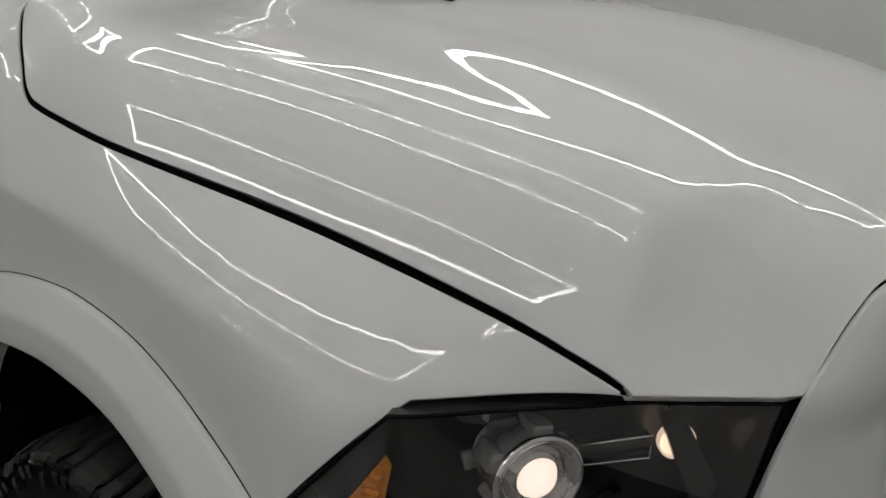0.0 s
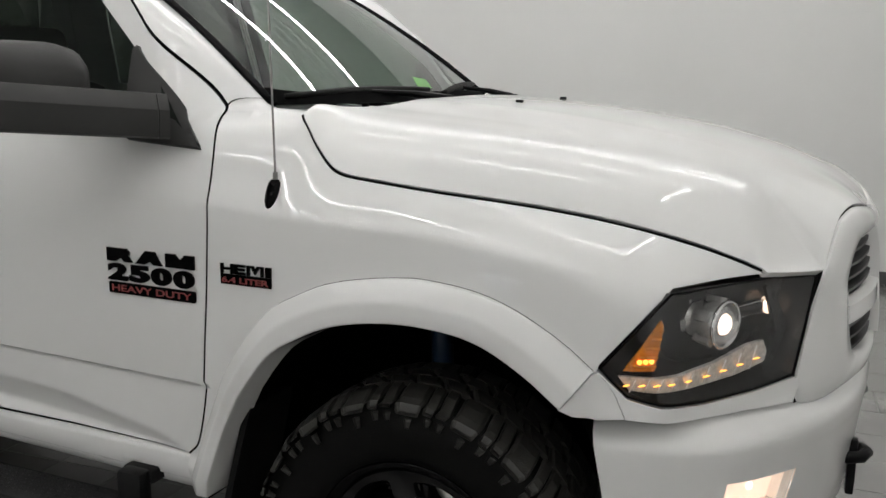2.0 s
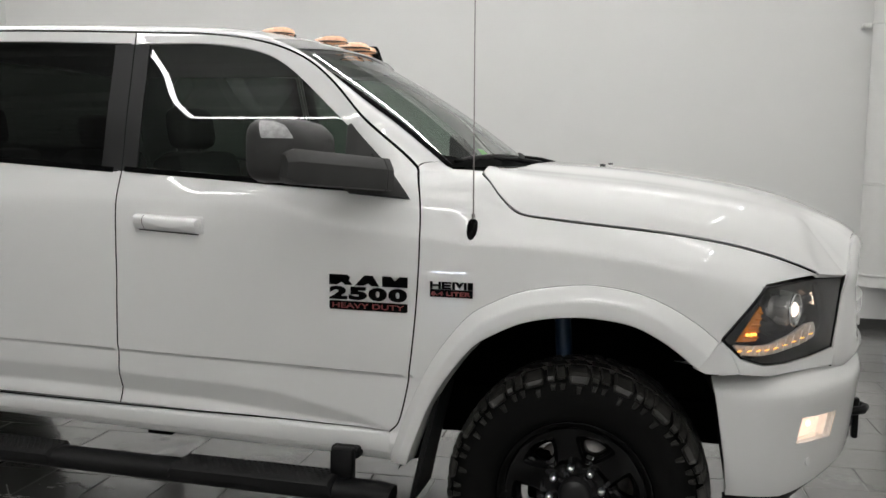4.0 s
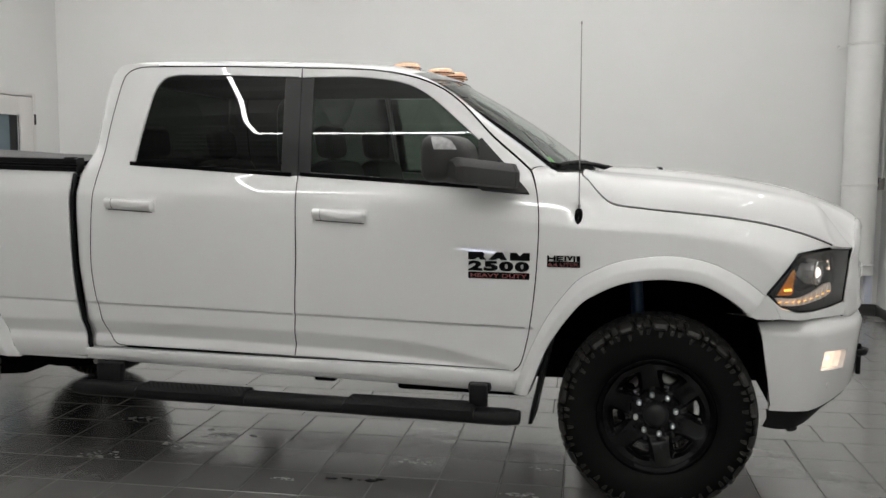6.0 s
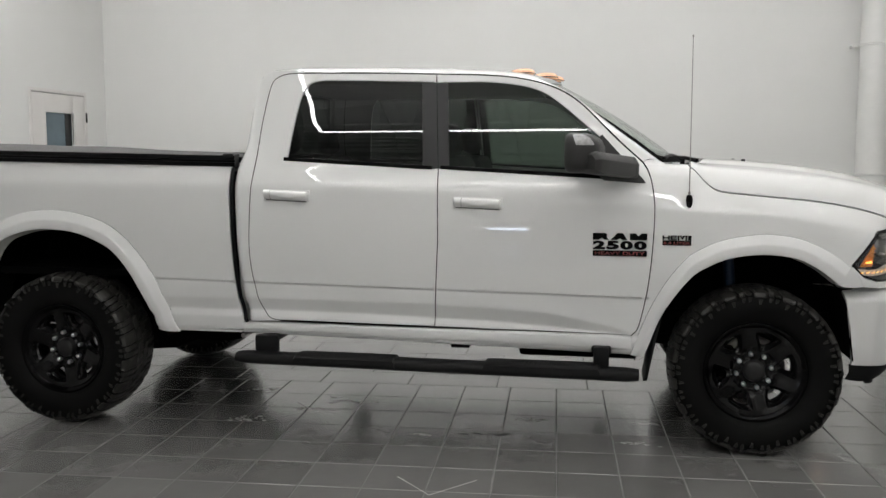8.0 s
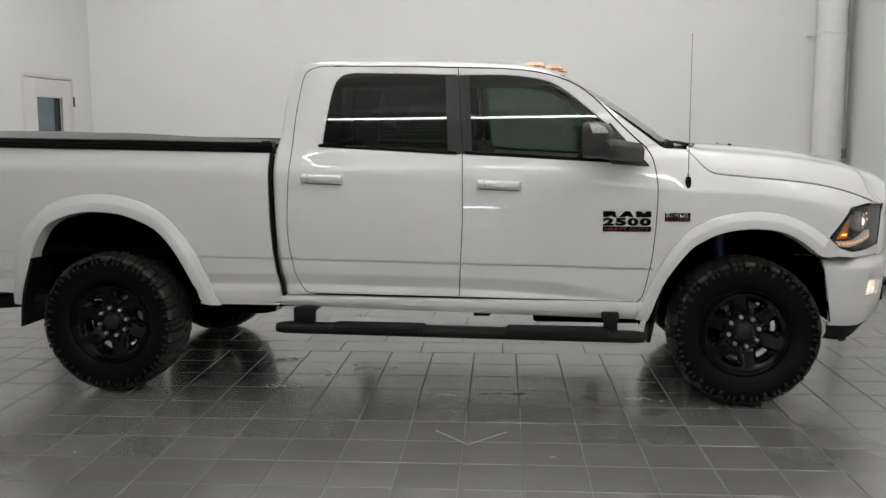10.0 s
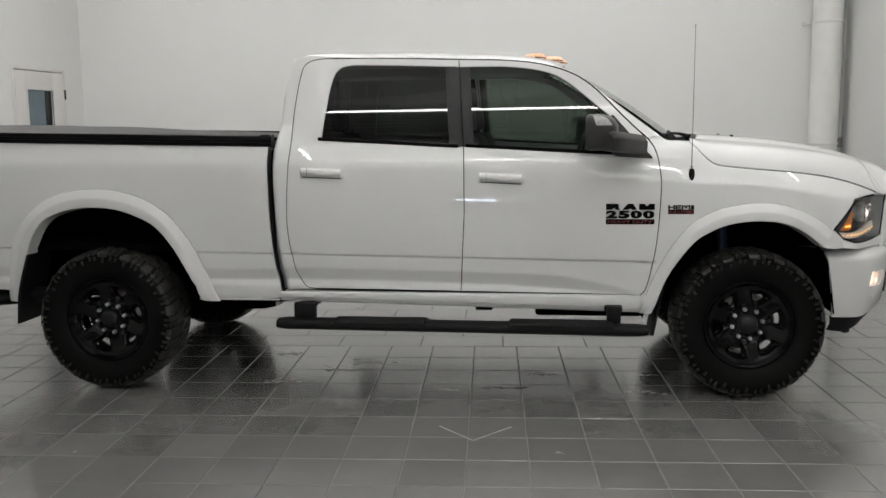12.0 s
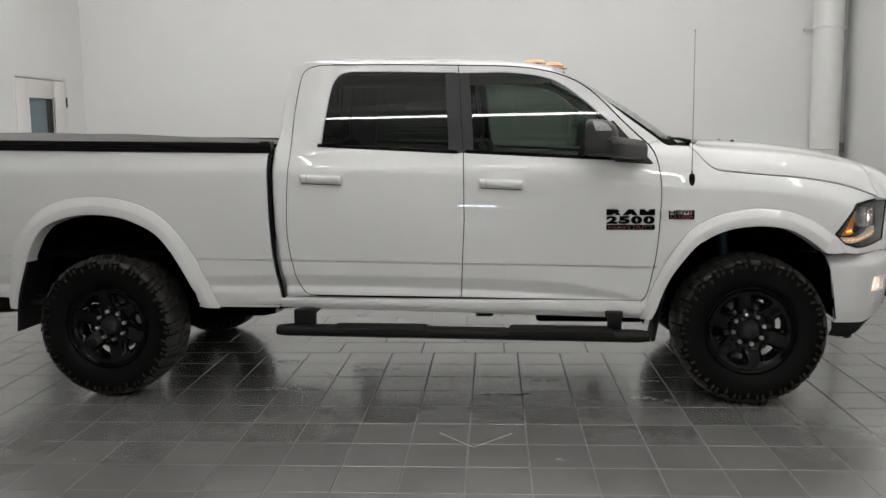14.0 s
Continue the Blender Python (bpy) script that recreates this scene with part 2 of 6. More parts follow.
def inside(pts, loop):
    x, y = pts[:, 0], pts[:, 1]
    c = np.zeros(len(pts), bool)
    for (x0, y0), (x1, y1) in zip(loop, np.roll(loop, -1, 0)):
        with np.errstate(divide="ignore", invalid="ignore"):
            hit = ((y0 > y) != (y1 > y)) & (x < (x1 - x0) * (y - y0) / (y1 - y0) + x0)
        c ^= hit
    return c


def area(loop):
    return 0.5 * float(np.sum(loop[:, 0] * np.roll(loop[:, 1], -1) - np.roll(loop[:, 0], -1) * loop[:, 1]))


def panel(name, outline, surf, out, mat, parent, holes=(), step=0.03, thick=0.018, gap=0.0028, label="", lines=()):
    """Sheet of real thickness with a turned edge: an outline in two coordinates, laid on a curved surface."""
    loops = []
    for n, lp in enumerate([outline, *holes]):
        lp = dense(lp, step)
        if (area(lp) < 0) != (n > 0):
            lp = lp[::-1]
        t = np.roll(lp, -1, 0) - np.roll(lp, 1, 0)
        t /= np.maximum(np.linalg.norm(t, axis=1, keepdims=True), 1e-9)
        if gap:
            lp = lp + gap * np.stack([-t[:, 1], t[:, 0]], 1)
        loops.append(lp)
    lo, hi = loops[0].min(0), loops[0].max(0)
    gx, gy = np.meshgrid(np.arange(lo[0], hi[0], step), np.arange(lo[1], hi[1], step))
    grid = np.stack([gx.ravel(), gy.ravel()], 1)
    if len(lines):
        ln = np.array(lines)
        grid = grid[np.array([np.min(np.abs(ln[:, 1] - g[1]) + 0.5 * np.abs(ln[:, 0] - g[0])) > 0.022 for g in grid])]
        grid = np.concatenate([grid, ln])
    keep = inside(grid, loops[0])
    for h in loops[1:]:
        keep &= ~inside(grid, h)
    grid = grid[keep]
    edge = np.concatenate(loops)
    far = np.array([np.min(np.sum((edge - g) ** 2, 1)) > (0.45 * step) ** 2 for g in grid], bool) if len(grid) else np.zeros(0, bool)
    grid = grid[far]
    pts, edges, k = np.concatenate([edge, grid]), [], 0
    for lp in loops:
        edges += [(k + i, k + (i + 1) % len(lp)) for i in range(len(lp))]
        k += len(lp)
    v2, _, tris, *_ = delaunay_2d_cdt([Vector(p) for p in pts], edges, [], 0, 1e-7)
    v2 = np.array([tuple(v) for v in v2])
    cen = np.array([v2[list(t)].mean(0) for t in tris])
    good = inside(cen, loops[0])
    for h in loops[1:]:
        good &= ~inside(cen, h)
    tris = [t for t, g in zip(tris, good) if g]

    def at(p):
        e = 1e-3
        q = surf(p[:, 0], p[:, 1])
        n = np.cross(surf(p[:, 0] + e, p[:, 1]) - q, surf(p[:, 0], p[:, 1] + e) - q)
        n /= np.linalg.norm(n, axis=1, keepdims=True)
        return q, n * np.where(n @ np.array(out, float) < 0, -1, 1)[:, None]

    q, n = at(v2)
    verts, normals, faces = list(q), list(n), []
    for a, b, c in tris:
        up = np.dot(np.cross(q[b] - q[a], q[c] - q[a]), n[a]) > 0
        faces.append((a, b, c) if up else (a, c, b))
    if thick:
        o = len(verts)
        verts += list(q - thick * n)
        normals += list(-n)
        faces += [(c + o, b + o, a + o) for a, b, c in faces]
        for lp in loops:
            e, en = at(lp)
            m = len(lp)
            t = np.roll(e, -1, 0) - np.roll(e, 1, 0)
            side = np.cross(t, en)
            side /= np.maximum(np.linalg.norm(side, axis=1, keepdims=True), 1e-9)
            inner = surf(*(lp + 0.002 * np.stack([-(np.roll(lp, -1, 0) - np.roll(lp, 1, 0))[:, 1], (np.roll(lp, -1, 0) - np.roll(lp, 1, 0))[:, 0]], 1)).T)
            side *= np.where(np.sum(side * (inner - e), 1) > 0, -1, 1)[:, None]
            o = len(verts)
            r = 0.0025
            verts += list(e) + list(e + side * r * 0.7 - en * r) + list(e + side * r * 0.7 - thick * en)
            normals += list(en) + list(side) + list(side)
            for i in range(m):
                j = (i + 1) % m
                for s in (0, 1):
                    f = (o + s * m + i, o + s * m + j, o + (s + 1) * m + j, o + (s + 1) * m + i)
                    nf = np.cross(np.array(verts[f[1]]) - verts[f[0]], np.array(verts[f[3]]) - verts[f[0]])
                    faces.append(f if np.dot(nf, side[i] + 0.3 * en[i]) > 0 else f[::-1])
    return link(name, verts, faces, mat, parent, normals, label)


def loft(name, rows, mat, parent, closed=False, label="", angle=None, out=None):
    """Skin over rows of points; closed joins each row's ends."""
    k = len(rows[0])
    verts = [p for r in rows for p in r]
    faces = []
    for i in range(len(rows) - 1):
        for j in range(k if closed else k - 1):
            faces.append((i * k + j, i * k + (j + 1) % k, (i + 1) * k + (j + 1) % k, (i + 1) * k + j))
    bm = bmesh.new()
    vs = [bm.verts.new(tuple(v)) for v in verts]
    for f in faces:
        bm.faces.new([vs[i] for i in f])
    if closed:
        bm.faces.new([vs[i] for i in range(k)])
        bm.faces.new([vs[(len(rows) - 1) * k + i] for i in range(k)])
    ob = part(name, bm, mat, parent, label, angle=angle or 40)
    if out is not None and sum(p.normal.dot(Vector(out)) * p.area for p in ob.data.polygons) < 0:
        ob.data.flip_normals()
    return ob


def empty(name, place=(0, 0, 0), label="", category="", group="", kind="", parent=None):
    ob = new(name)
    ob.empty_display_size = 0.1
    ob.location = place
    ob.parent = parent
    return tagged(ob, label, category, group, kind)


def lettering(name, text, width, height, depth, mat, parent, m, label="", bold=0.022):
    """Raised characters of the built-in font, stretched to a width and height."""
    cu = bpy.data.curves.new(name, "FONT")
    cu.body, cu.extrude, cu.offset = text, 0.5, bold
    ob = bpy.data.objects.new(name, cu)
    scene.collection.objects.link(ob)
    me = bpy.data.meshes.new_from_object(ob.evaluated_get(bpy.context.evaluated_depsgraph_get()))
    bpy.data.objects.remove(ob)
    co = np.array([tuple(v.co) for v in me.vertices])
    lo, hi = co.min(0), co.max(0)
    for v in me.vertices:
        v.co = m @ Vector(((v.co.x - lo[0]) / (hi[0] - lo[0]) * width, (v.co.y - lo[1]) / (hi[1] - lo[1]) * height, (v.co.z - lo[2]) / max(hi[2] - lo[2], 1e-6) * depth))
    me.materials.clear()
    me.materials.append(mat)
    o = new(name, me)
    o.parent = parent
    if label:
        tagged(o, label)
    return o


# ---- room ----
X0, X1, Y0, Y1, HIGH = -7.0, 2.31, -9.0, 5.03, 4.4


def slab(name, c, s, mat, label, category="wall"):
    bm = bmesh.new()
    box(bm, c, s)
    return tagged(part(name, bm, mat, None), label, category, kind="structure")


slab("wall_back", ((X0 + X1) / 2, Y1 + 0.1, HIGH / 2), (X1 - X0 + 0.4, 0.2, HIGH), WALL, "smooth light grey painted showroom wall behind the truck")
slab("wall_front", ((X0 + X1) / 2, Y0 - 0.1, HIGH / 2), (X1 - X0 + 0.4, 0.2, HIGH), WALL, "plain light grey painted wall facing the truck's side")
slab("wall_right", (X1 + 0.1, (Y0 + Y1) / 2, HIGH / 2), (0.2, Y1 - Y0, HIGH), WALL, "light grey painted wall ahead of the truck")
# left wall with the doorway cut through it
DY0, DY1, DZ = 3.46, 4.60, 2.275
slab("wall_left", (X0 - 0.1, (Y0 + DY0) / 2, HIGH / 2), (0.2, DY0 - Y0, HIGH), WALL, "light grey painted wall with a white door")
slab("wall_left_corner", (X0 - 0.1, (DY1 + Y1) / 2, HIGH / 2), (0.2, Y1 - DY1, HIGH), WALL, "light grey painted wall beside the door")
slab("wall_left_over_door", (X0 - 0.1, (DY0 + DY1) / 2, (DZ + HIGH) / 2), (0.2, DY1 - DY0, HIGH - DZ), WALL, "light grey painted wall over the door")

# ribbed ceiling deck
bm = bmesh.new()
ys = np.arange(Y0, Y1 + 0.01, 0.10)
rows = []
for x in (X0, X1):
    r = []
    for i, y in enumerate(ys):
        z = HIGH + (0.03 if i % 2 else 0.0)
        r += [bm.verts.new((x, y, z)), bm.verts.new((x, min(y + 0.07, Y1), z))]
    rows.append(r)
for i in range(len(rows[0]) - 1):
    bm.faces.new((rows[0][i], rows[1][i], rows[1][i + 1], rows[0][i + 1]))
box(bm, ((X0 + X1) / 2, (Y0 + Y1) / 2, HIGH + 0.12), (X1 - X0 + 0.4, Y1 - Y0 + 0.4, 0.1))
tagged(part("ceiling", bm, CEILING, None, smooth=False), "pale ribbed metal deck ceiling", "ceiling", kind="structure")

for nm, c, s in (("baseboard_back", ((X0 + X1) / 2, Y1 - 0.006, 0.05), (X1 - X0, 0.012, 0.1)), ("baseboard_left", (X0 + 0.006, (Y0 + DY0) / 2, 0.05), (0.012, DY0 - Y0, 0.1)), ("baseboard_right", (X1 - 0.006, (Y0 + Y1 - 0.03) / 2, 0.05), (0.012, Y1 - Y0 - 0.03, 0.1))):
    bm = bmesh.new()
    box(bm, c, s, 0.004)
    tagged(part(nm, bm, BASE, None), "dark grey rubber baseboard along the wall", "baseboard", kind="structure")

# door in the left wall
door = empty("door_1", (X0, 4.03, 0), "white flush steel door with a narrow vision pane, shut", "door", kind="structure")
bm = bmesh.new()
for c, s in (((-0.04, -0.545, 1.1375), (0.085, 0.05, 2.275)), ((-0.04, 0.545, 1.1375), (0.085, 0.05, 2.275)), ((-0.04, 0, 2.255), (0.085, 1.04, 0.04))):
    box(bm, c, s, 0.004)
part("door_frame", bm, DOOR_PAINT, door)
bm = bmesh.new()
for c, s in (((-0.022, -0.40, 1.115), (0.045, 0.23, 2.22)), ((-0.022, 0.395, 1.115), (0.045, 0.23, 2.22)), ((-0.022, -0.0025, 2.12), (0.045, 0.565, 0.21)), ((-0.022, -0.0025, 0.55), (0.045, 0.565, 1.09))):
    box(bm, c, s, 0.0015)
leaf = part("door_leaf", bm, DOOR_PAINT, door)
bm = bmesh.new()
box(bm, (-0.034, -0.0025, 1.555), (0.010, 0.56, 0.915))
part("pane", bm, BLUE_GLASS, leaf, "blue-grey reflecting vision pane")
# dark reflection in the glass, built as a strip over the pane
bm = bmesh.new()
box(bm, (-0.026, 0.20, 1.555), (0.004, 0.12, 0.905))
part("pane_reflection", bm, GREY_TRIM, leaf, "dark reflection laid as a strip along the pane")
bm = bmesh.new()
box(bm, (0.002, 0.272, 1.555), (0.012, 0.025, 0.94), 0.003)
part("pane_bead", bm, CHROME, leaf, "bright metal bead beside the pane")
bm = bmesh.new()
box(bm, (0.001, -0.278, 1.555), (0.008, 0.018, 0.94), 0.003)
for z in (1.09, 2.02):
    box(bm, (0.001, -0.006, z), (0.008, 0.53, 0.018), 0.003)
part("pane_frame", bm, DOOR_PAINT, leaf)
for z in (1.975, 0.30):
    bm = bmesh.new()
    rod(bm, (0.006, 0.545, z - 0.06), (0.006, 0.545, z + 0.06), 0.012)
    part("hinge", bm, SATIN_BLACK, door, "dark steel hinge")
bm = bmesh.new()
rod(bm, (0.015, -0.42, 1.0), (0.07, -0.42, 1.0), 0.012)
rod(bm, (0.065, -0.43, 1.0), (0.065, -0.30, 1.0), 0.01)
part("door_handle", bm, CHROME, door)

# exhaust duct on the back wall
PX, PY, PR = 2.045, 4.83, 0.162
duct = empty("exhaust_duct", (PX, PY, 0.0), "white painted spiral-seam sheet metal duct strapped to the wall", "duct")
rows = []
for i in range(0, 161):
    z = 0.43 + i * (HIGH - 0.43) / 160
    row = []
    for k in range(40):
        a = 2 * math.pi * k / 40
        seam = ((z * 7.2 + k / 40) % 1.0)
        r = PR + (0.004 if seam < 0.09 else 0.0)
        row.append((r * math.cos(a), r * math.sin(a), z))
    rows.append(row)
loft("duct_pipe", rows, DUCT, duct, closed=True)
for z in (2.69, 0.53, 1.32):
    v, f = revolve([(PR + 0.002, z - 0.012), (PR + 0.009, z - 0.012), (PR + 0.009, z + 0.012), (PR + 0.002, z + 0.012)], 40)
    v = [(p[0], p[2], p[1]) for p in v]
    link("strap", v, f, DUCT, duct)
    if z != 1.32:
        for s in (-1, 1):
            bm = bmesh.new()
            box(bm, (s * (PR + 0.03), 0.10, z), (0.07, 0.02, 0.03), 0.003)
            box(bm, (s * (PR + 0.055), 0.155, z), (0.02, 0.09, 0.03), 0.003)
            part("bracket", bm, DUCT, duct)

# conduit and box in the corner
conduit = empty("wall_conduit", (2.285, 4.97, 0), "thin white conduit with a small junction box in the wall corner", "conduit")
bm = bmesh.new()
rod(bm, (0, 0, 1.38), (0, 0, HIGH), 0.012)
part("conduit_pipe", bm, DUCT, conduit)
bm = bmesh.new()
box(bm, (0, 0.02, 1.33), (0.06, 0.06, 0.12), 0.006)
part("junction_box", bm, STEEL, conduit)
# tall bluish white strip beside the conduit
bm = bmesh.new()
box(bm, (-0.085, -0.03, 0.87), (0.075, 0.05, 1.50), 0.012)
part("bluish_strip", bm, BLUISH_WHITE, conduit, "bluish white upright strip")


# LED tube loops under the ceiling
def led_loop(x0, x1, y0, y1, z, w=0.02):
    ob = empty("led_ceiling_light", ((x0 + x1) / 2, (y0 + y1) / 2, z), "lit white LED tube frame hung under the ceiling", "ceiling light", "LED frames on the ceiling")
    hx, hy = (x1 - x0) / 2, (y1 - y0) / 2
    for c, s in (((0, -hy, 0), (2 * hx, w, w)), ((0, hy, 0), (2 * hx, w, w)), ((-hx, 0, 0), (w, 2 * hy - w, w)), ((hx, 0, 0), (w, 2 * hy - w, w))):
        bm = bmesh.new()
        box(bm, c, s)
        part("led_tube", bm, LED, ob, smooth=False)
    for sx in (-0.8, 0.8):
        for sy in (-hy, hy):
            bm = bmesh.new()
            rod(bm, (sx * hx, sy, w / 2), (sx * hx, sy, HIGH - z), 0.003, 6)
            part("hanger", bm, STEEL, ob)
    return ob


LZ = 4.0
WZ = 0.44
# the loop at -7.75 is unseen, added to carry the row on
for cy in (-7.75, -3.18, -0.48, 2.20):
    led_loop(-3.45, 1.70, cy - 0.48, cy + 0.48, LZ, 0.027)
# two unseen rear loops, added to brighten the left end of the room
for cy in (-0.48, 2.20):
    led_loop(-6.7, -4.1, cy - 0.48, cy + 0.48, LZ, 0.027)

# narrow daylight window in the wall facing the truck
win = empty("window_1", (-2.13, Y0, 0.0), "narrow bluish daylight window in a steel frame", "window", kind="structure")
bm = bmesh.new()
for c, sz in (((0, 0.012, WZ + 0.051), (0.64, 0.024, 0.04)), ((0, 0.012, WZ - 0.051), (0.64, 0.024, 0.04)), ((-0.30, 0.012, WZ), (0.04, 0.024, 0.062)), ((0.30, 0.012, WZ), (0.04, 0.024, 0.062))):
    box(bm, c, sz, 0.003)
part("window_frame", bm, STEEL, win)
bm = bmesh.new()
box(bm, (0, 0.006, WZ), (0.56, 0.012, 0.062))
part("pane", bm, DAYLIGHT, win, "pale blue daylight pane")


# ---- pickup truck ----
truck = empty("pickup_truck", (0, 0, 0), "white crew-cab heavy-duty pickup truck with black wheels, parked on grey tiles", "pickup truck")

# half width of the body: a door profile that flows into the fender's rolled shoulder
UPPER = spline((0.45, 0.82, 1.02, 1.15, 1.25, 1.30, 1.33, 1.35, 1.365, 1.385, 1.405, 1.425, 1.445, 1.465, 1.60, 1.75, 1.87, 1.99), (0.920, 0.9560, 0.9690, 0.9712, 0.9704, 0.9688, 0.9658, 0.9613, 0.9558, 0.9474, 0.9386, 0.9294, 0.9202, 0.9124, 0.8705, 0.8190, 0.7782, 0.7365))
F_SIDE = spline((-1.1, -0.55, -0.30, -0.07, 0.10, 0.30, 0.437, 0.52, 0.575, 0.63, 0.68, 0.735), (0.971, 0.970, 0.9665, 0.9602, 0.9544, 0.9478, 0.941, 0.921, 0.892, 0.836, 0.780, 0.725))
F_GAP_Y = spline((-1.1, -0.55, -0.35, -0.20, -0.05, 0.10, 0.30, 0.50, 0.735), (0.86, 0.86, 0.806, 0.850, 0.882, 0.880, 0.844, 0.795, 0.722))
F_GAP_Z = spline((-1.1, -0.55, -0.35, -0.20, -0.05, 0.10, 0.30, 0.50, 0.735), (1.475, 1.475, 1.460, 1.402, 1.347, 1.3153, 1.2925, 1.255, 1.172))
BEVEL_Y = spline((-1.1, -0.55, -0.35, -0.20, -0.05, 0.10, 0.30, 0.50, 0.735), (0.886, 0.886, 0.886, 0.887, 0.881, 0.859, 0.807, 0.732, 0.61))
F_KNEE = spline((-1.1, -0.55, -0.10, 0.27, 0.41, 0.56, 0.735), (1.28, 1.275, 1.235, 1.19, 1.165, 1.13, 1.08))
F_POWER = spline((-1.1, -0.35, 0.10, 0.735), (1.35, 1.3, 1.05, 1.0))


KNEE_Z = spline((-1.2, -0.56, -0.36, -0.17, 0.05, 0.20, 0.35, 0.50, 0.735), (1.30, 1.268, 1.250, 1.241, 1.229, 1.210, 1.187, 1.160, 1.08))
GAP_TOP = pchip((-1.2, -0.36, -0.345, -0.312, -0.277, -0.239, -0.205, -0.165, -0.10, 0.0, 0.10, 0.20, 0.30, 0.40, 0.50, 0.60, 0.735), (1.476, 1.475, 1.474, 1.447, 1.406, 1.369, 1.349, 1.3405) + tuple(1.3238 - 0.0927 * x + 0.0471 * x**2 - 0.2738 * x**3 for x in (-0.10, 0.0, 0.10, 0.20, 0.30, 0.40, 0.50, 0.60, 0.735)))


def gap_width(x):
    """Half width of the fender along the hood gap."""
    d = 1.347 - GAP_TOP(x)
    rise = GAP_TOP(x) - 1.436
    return BEVEL_Y(x) + 0.70 * d + 0.22 * d**2 + 0.034 * np.exp(-((rise / np.where(rise > 0, 0.026, 0.055)) ** 2))


def crease_z(x):
    return 0.806 + 0.0145 * np.clip(-0.546 - np.asarray(x, float), 0, 9)


def smooth01(t):
    t = np.clip(t, 0, 1)
    return t * t * (3 - 2 * t)


def valley_z(x):
    """Height of the hollow line low on the doors and the bed; it runs down towards the front wheel."""
    return np.interp(x, (-5.1, -2.80, -2.63, -2.02, -1.365, -0.627), (0.672, 0.672, 0.676, 0.669, 0.652, 0.604))


def turn_z(x):
    """Height at which the lower panel begins to lean inwards."""
    z = np.interp(x, (-5.1, -3.04, -2.63, -1.69, -1.2, -1.04, -0.72, -0.60), (0.735, 0.735, 0.745, 0.735, 0.719, 0.708, 0.645, 0.60))
    return np.maximum(z, valley_z(x) + 0.002)


def lower_width(x, z):
    """Below the crease: a flat band, a lean inwards to the hollow line, then a lip that flares out again."""
    ramp = lambda h, r: r * np.logaddexp(0, h / r)
    zv = valley_z(x)
    return 0.946 - 0.04 * (0.806 - z) - 0.42 * ramp(turn_z(x) - z, 0.004) + 1.00 * ramp(zv - z, 0.004) - 0.58 * ramp(zv - 0.036 - z, 0.003) - 0.5 * ramp(0.575 - z, 0.01)


def half_width(x, z):
    x, z = np.broadcast_arrays(np.asarray(x, float), np.asarray(z, float))
    zc = crease_z(x)
    zz = z - (zc - 0.806) * np.clip((1.9 - z) / 0.9, 0, 1)
    up, low = UPPER(zz), lower_width(x, z)
    xc = np.clip(x, -1.1, 0.735)
    ramp = lambda h: 0.5 * (h + np.sqrt(h * h + 0.045**2))
    k = (ramp(z - F_KNEE(xc)) / ramp(F_GAP_Z(xc) - F_KNEE(xc))) ** F_POWER(xc)
    shoulder = F_SIDE(xc) - (F_SIDE(xc) - F_GAP_Y(xc)) * k - 0.20 * np.clip(0.95 - z, 0, 1) ** 1.5
    lean = lambda z: 0.000363 * np.logaddexp(0, (z - 1.145) / 0.011)

    def slope(xc):
        """Fender side, turning over a soft knee into a crowned slope up to the hood gap."""
        zk, zg = KNEE_Z(xc), GAP_TOP(xc)
        high = zg - zk
        h = 0.004 * np.logaddexp(0, (z - zk) / 0.004)
        rear = smooth01((-0.30 - xc) / 0.10)
        lay, n = 0.48 - 0.08 * rear, 2 + 6 * rear
        crown = (F_SIDE(xc) - lean(zk) - lay * high - gap_width(xc)) / high**n
        h_low = np.minimum(h, (1.3 - 0.3 * rear) * high)
        roll = lay * h + crown * h_low**n + np.minimum(n * crown * h_low ** (n - 1), 0.9) * (h - h_low)
        fill = 0.0105 * np.exp(-(((xc + 0.332) / 0.023) ** 2)) * smooth01((z - 1.29) / 0.16)
        return F_SIDE(xc) - lean(np.minimum(z, 1.42)) - roll + fill
    bevel = sum(slope(np.clip(xc + d, -1.1, 0.735)) for d in (-0.05, -0.03, -0.01, 0.01, 0.03, 0.05)) / 6 - 0.20 * np.clip(0.95 - z, 0, 1) ** 1.5
    front = smooth01((x - 0.24) / 0.34)
    shoulder = bevel * (1 - front) + shoulder * front
    start = -1.15 + 0.37 * smooth01((z - 1.38) / 0.08)
    b = smooth01((x - start) / (-0.5 - start))
    up = up * (1 - b) + shoulder * b
    low = low * (1 - smooth01((x + 0.56) / 0.12)) + up * smooth01((x + 0.56) / 0.12)
    tuck = 1.05 * np.clip(-2.465 - x, 0, 0.29) ** 2 * smooth01((z - 1.44) / 0.16) * (x > -2.76)
    return low + (up - low) * smooth01((zz - 0.799) / 0.008) - tuck


def flank(s, off=0.0):
    """The body side: (x, z) to a point; s is -1 for the right side and 1 for the left."""
    return lambda x, z: np.stack([x, s * (half_width(x, z) + off), z], -1)


CREASE = [(x, float(crease_z(x)) - 0.806 + 0.7985 + d) for x in np.arange(-5.05, -0.5, 0.03) for d in (-0.008, 0.001, 0.003, 0.0045, 0.006, 0.008, 0.018)]
CREASE += [(x, z) for x in np.arange(-5.05, -0.62, 0.04) for z in (1.31, 1.325, 1.339, 1.352, 1.365, 1.378, 1.391, 1.405, 1.418, 1.432, 1.444)]
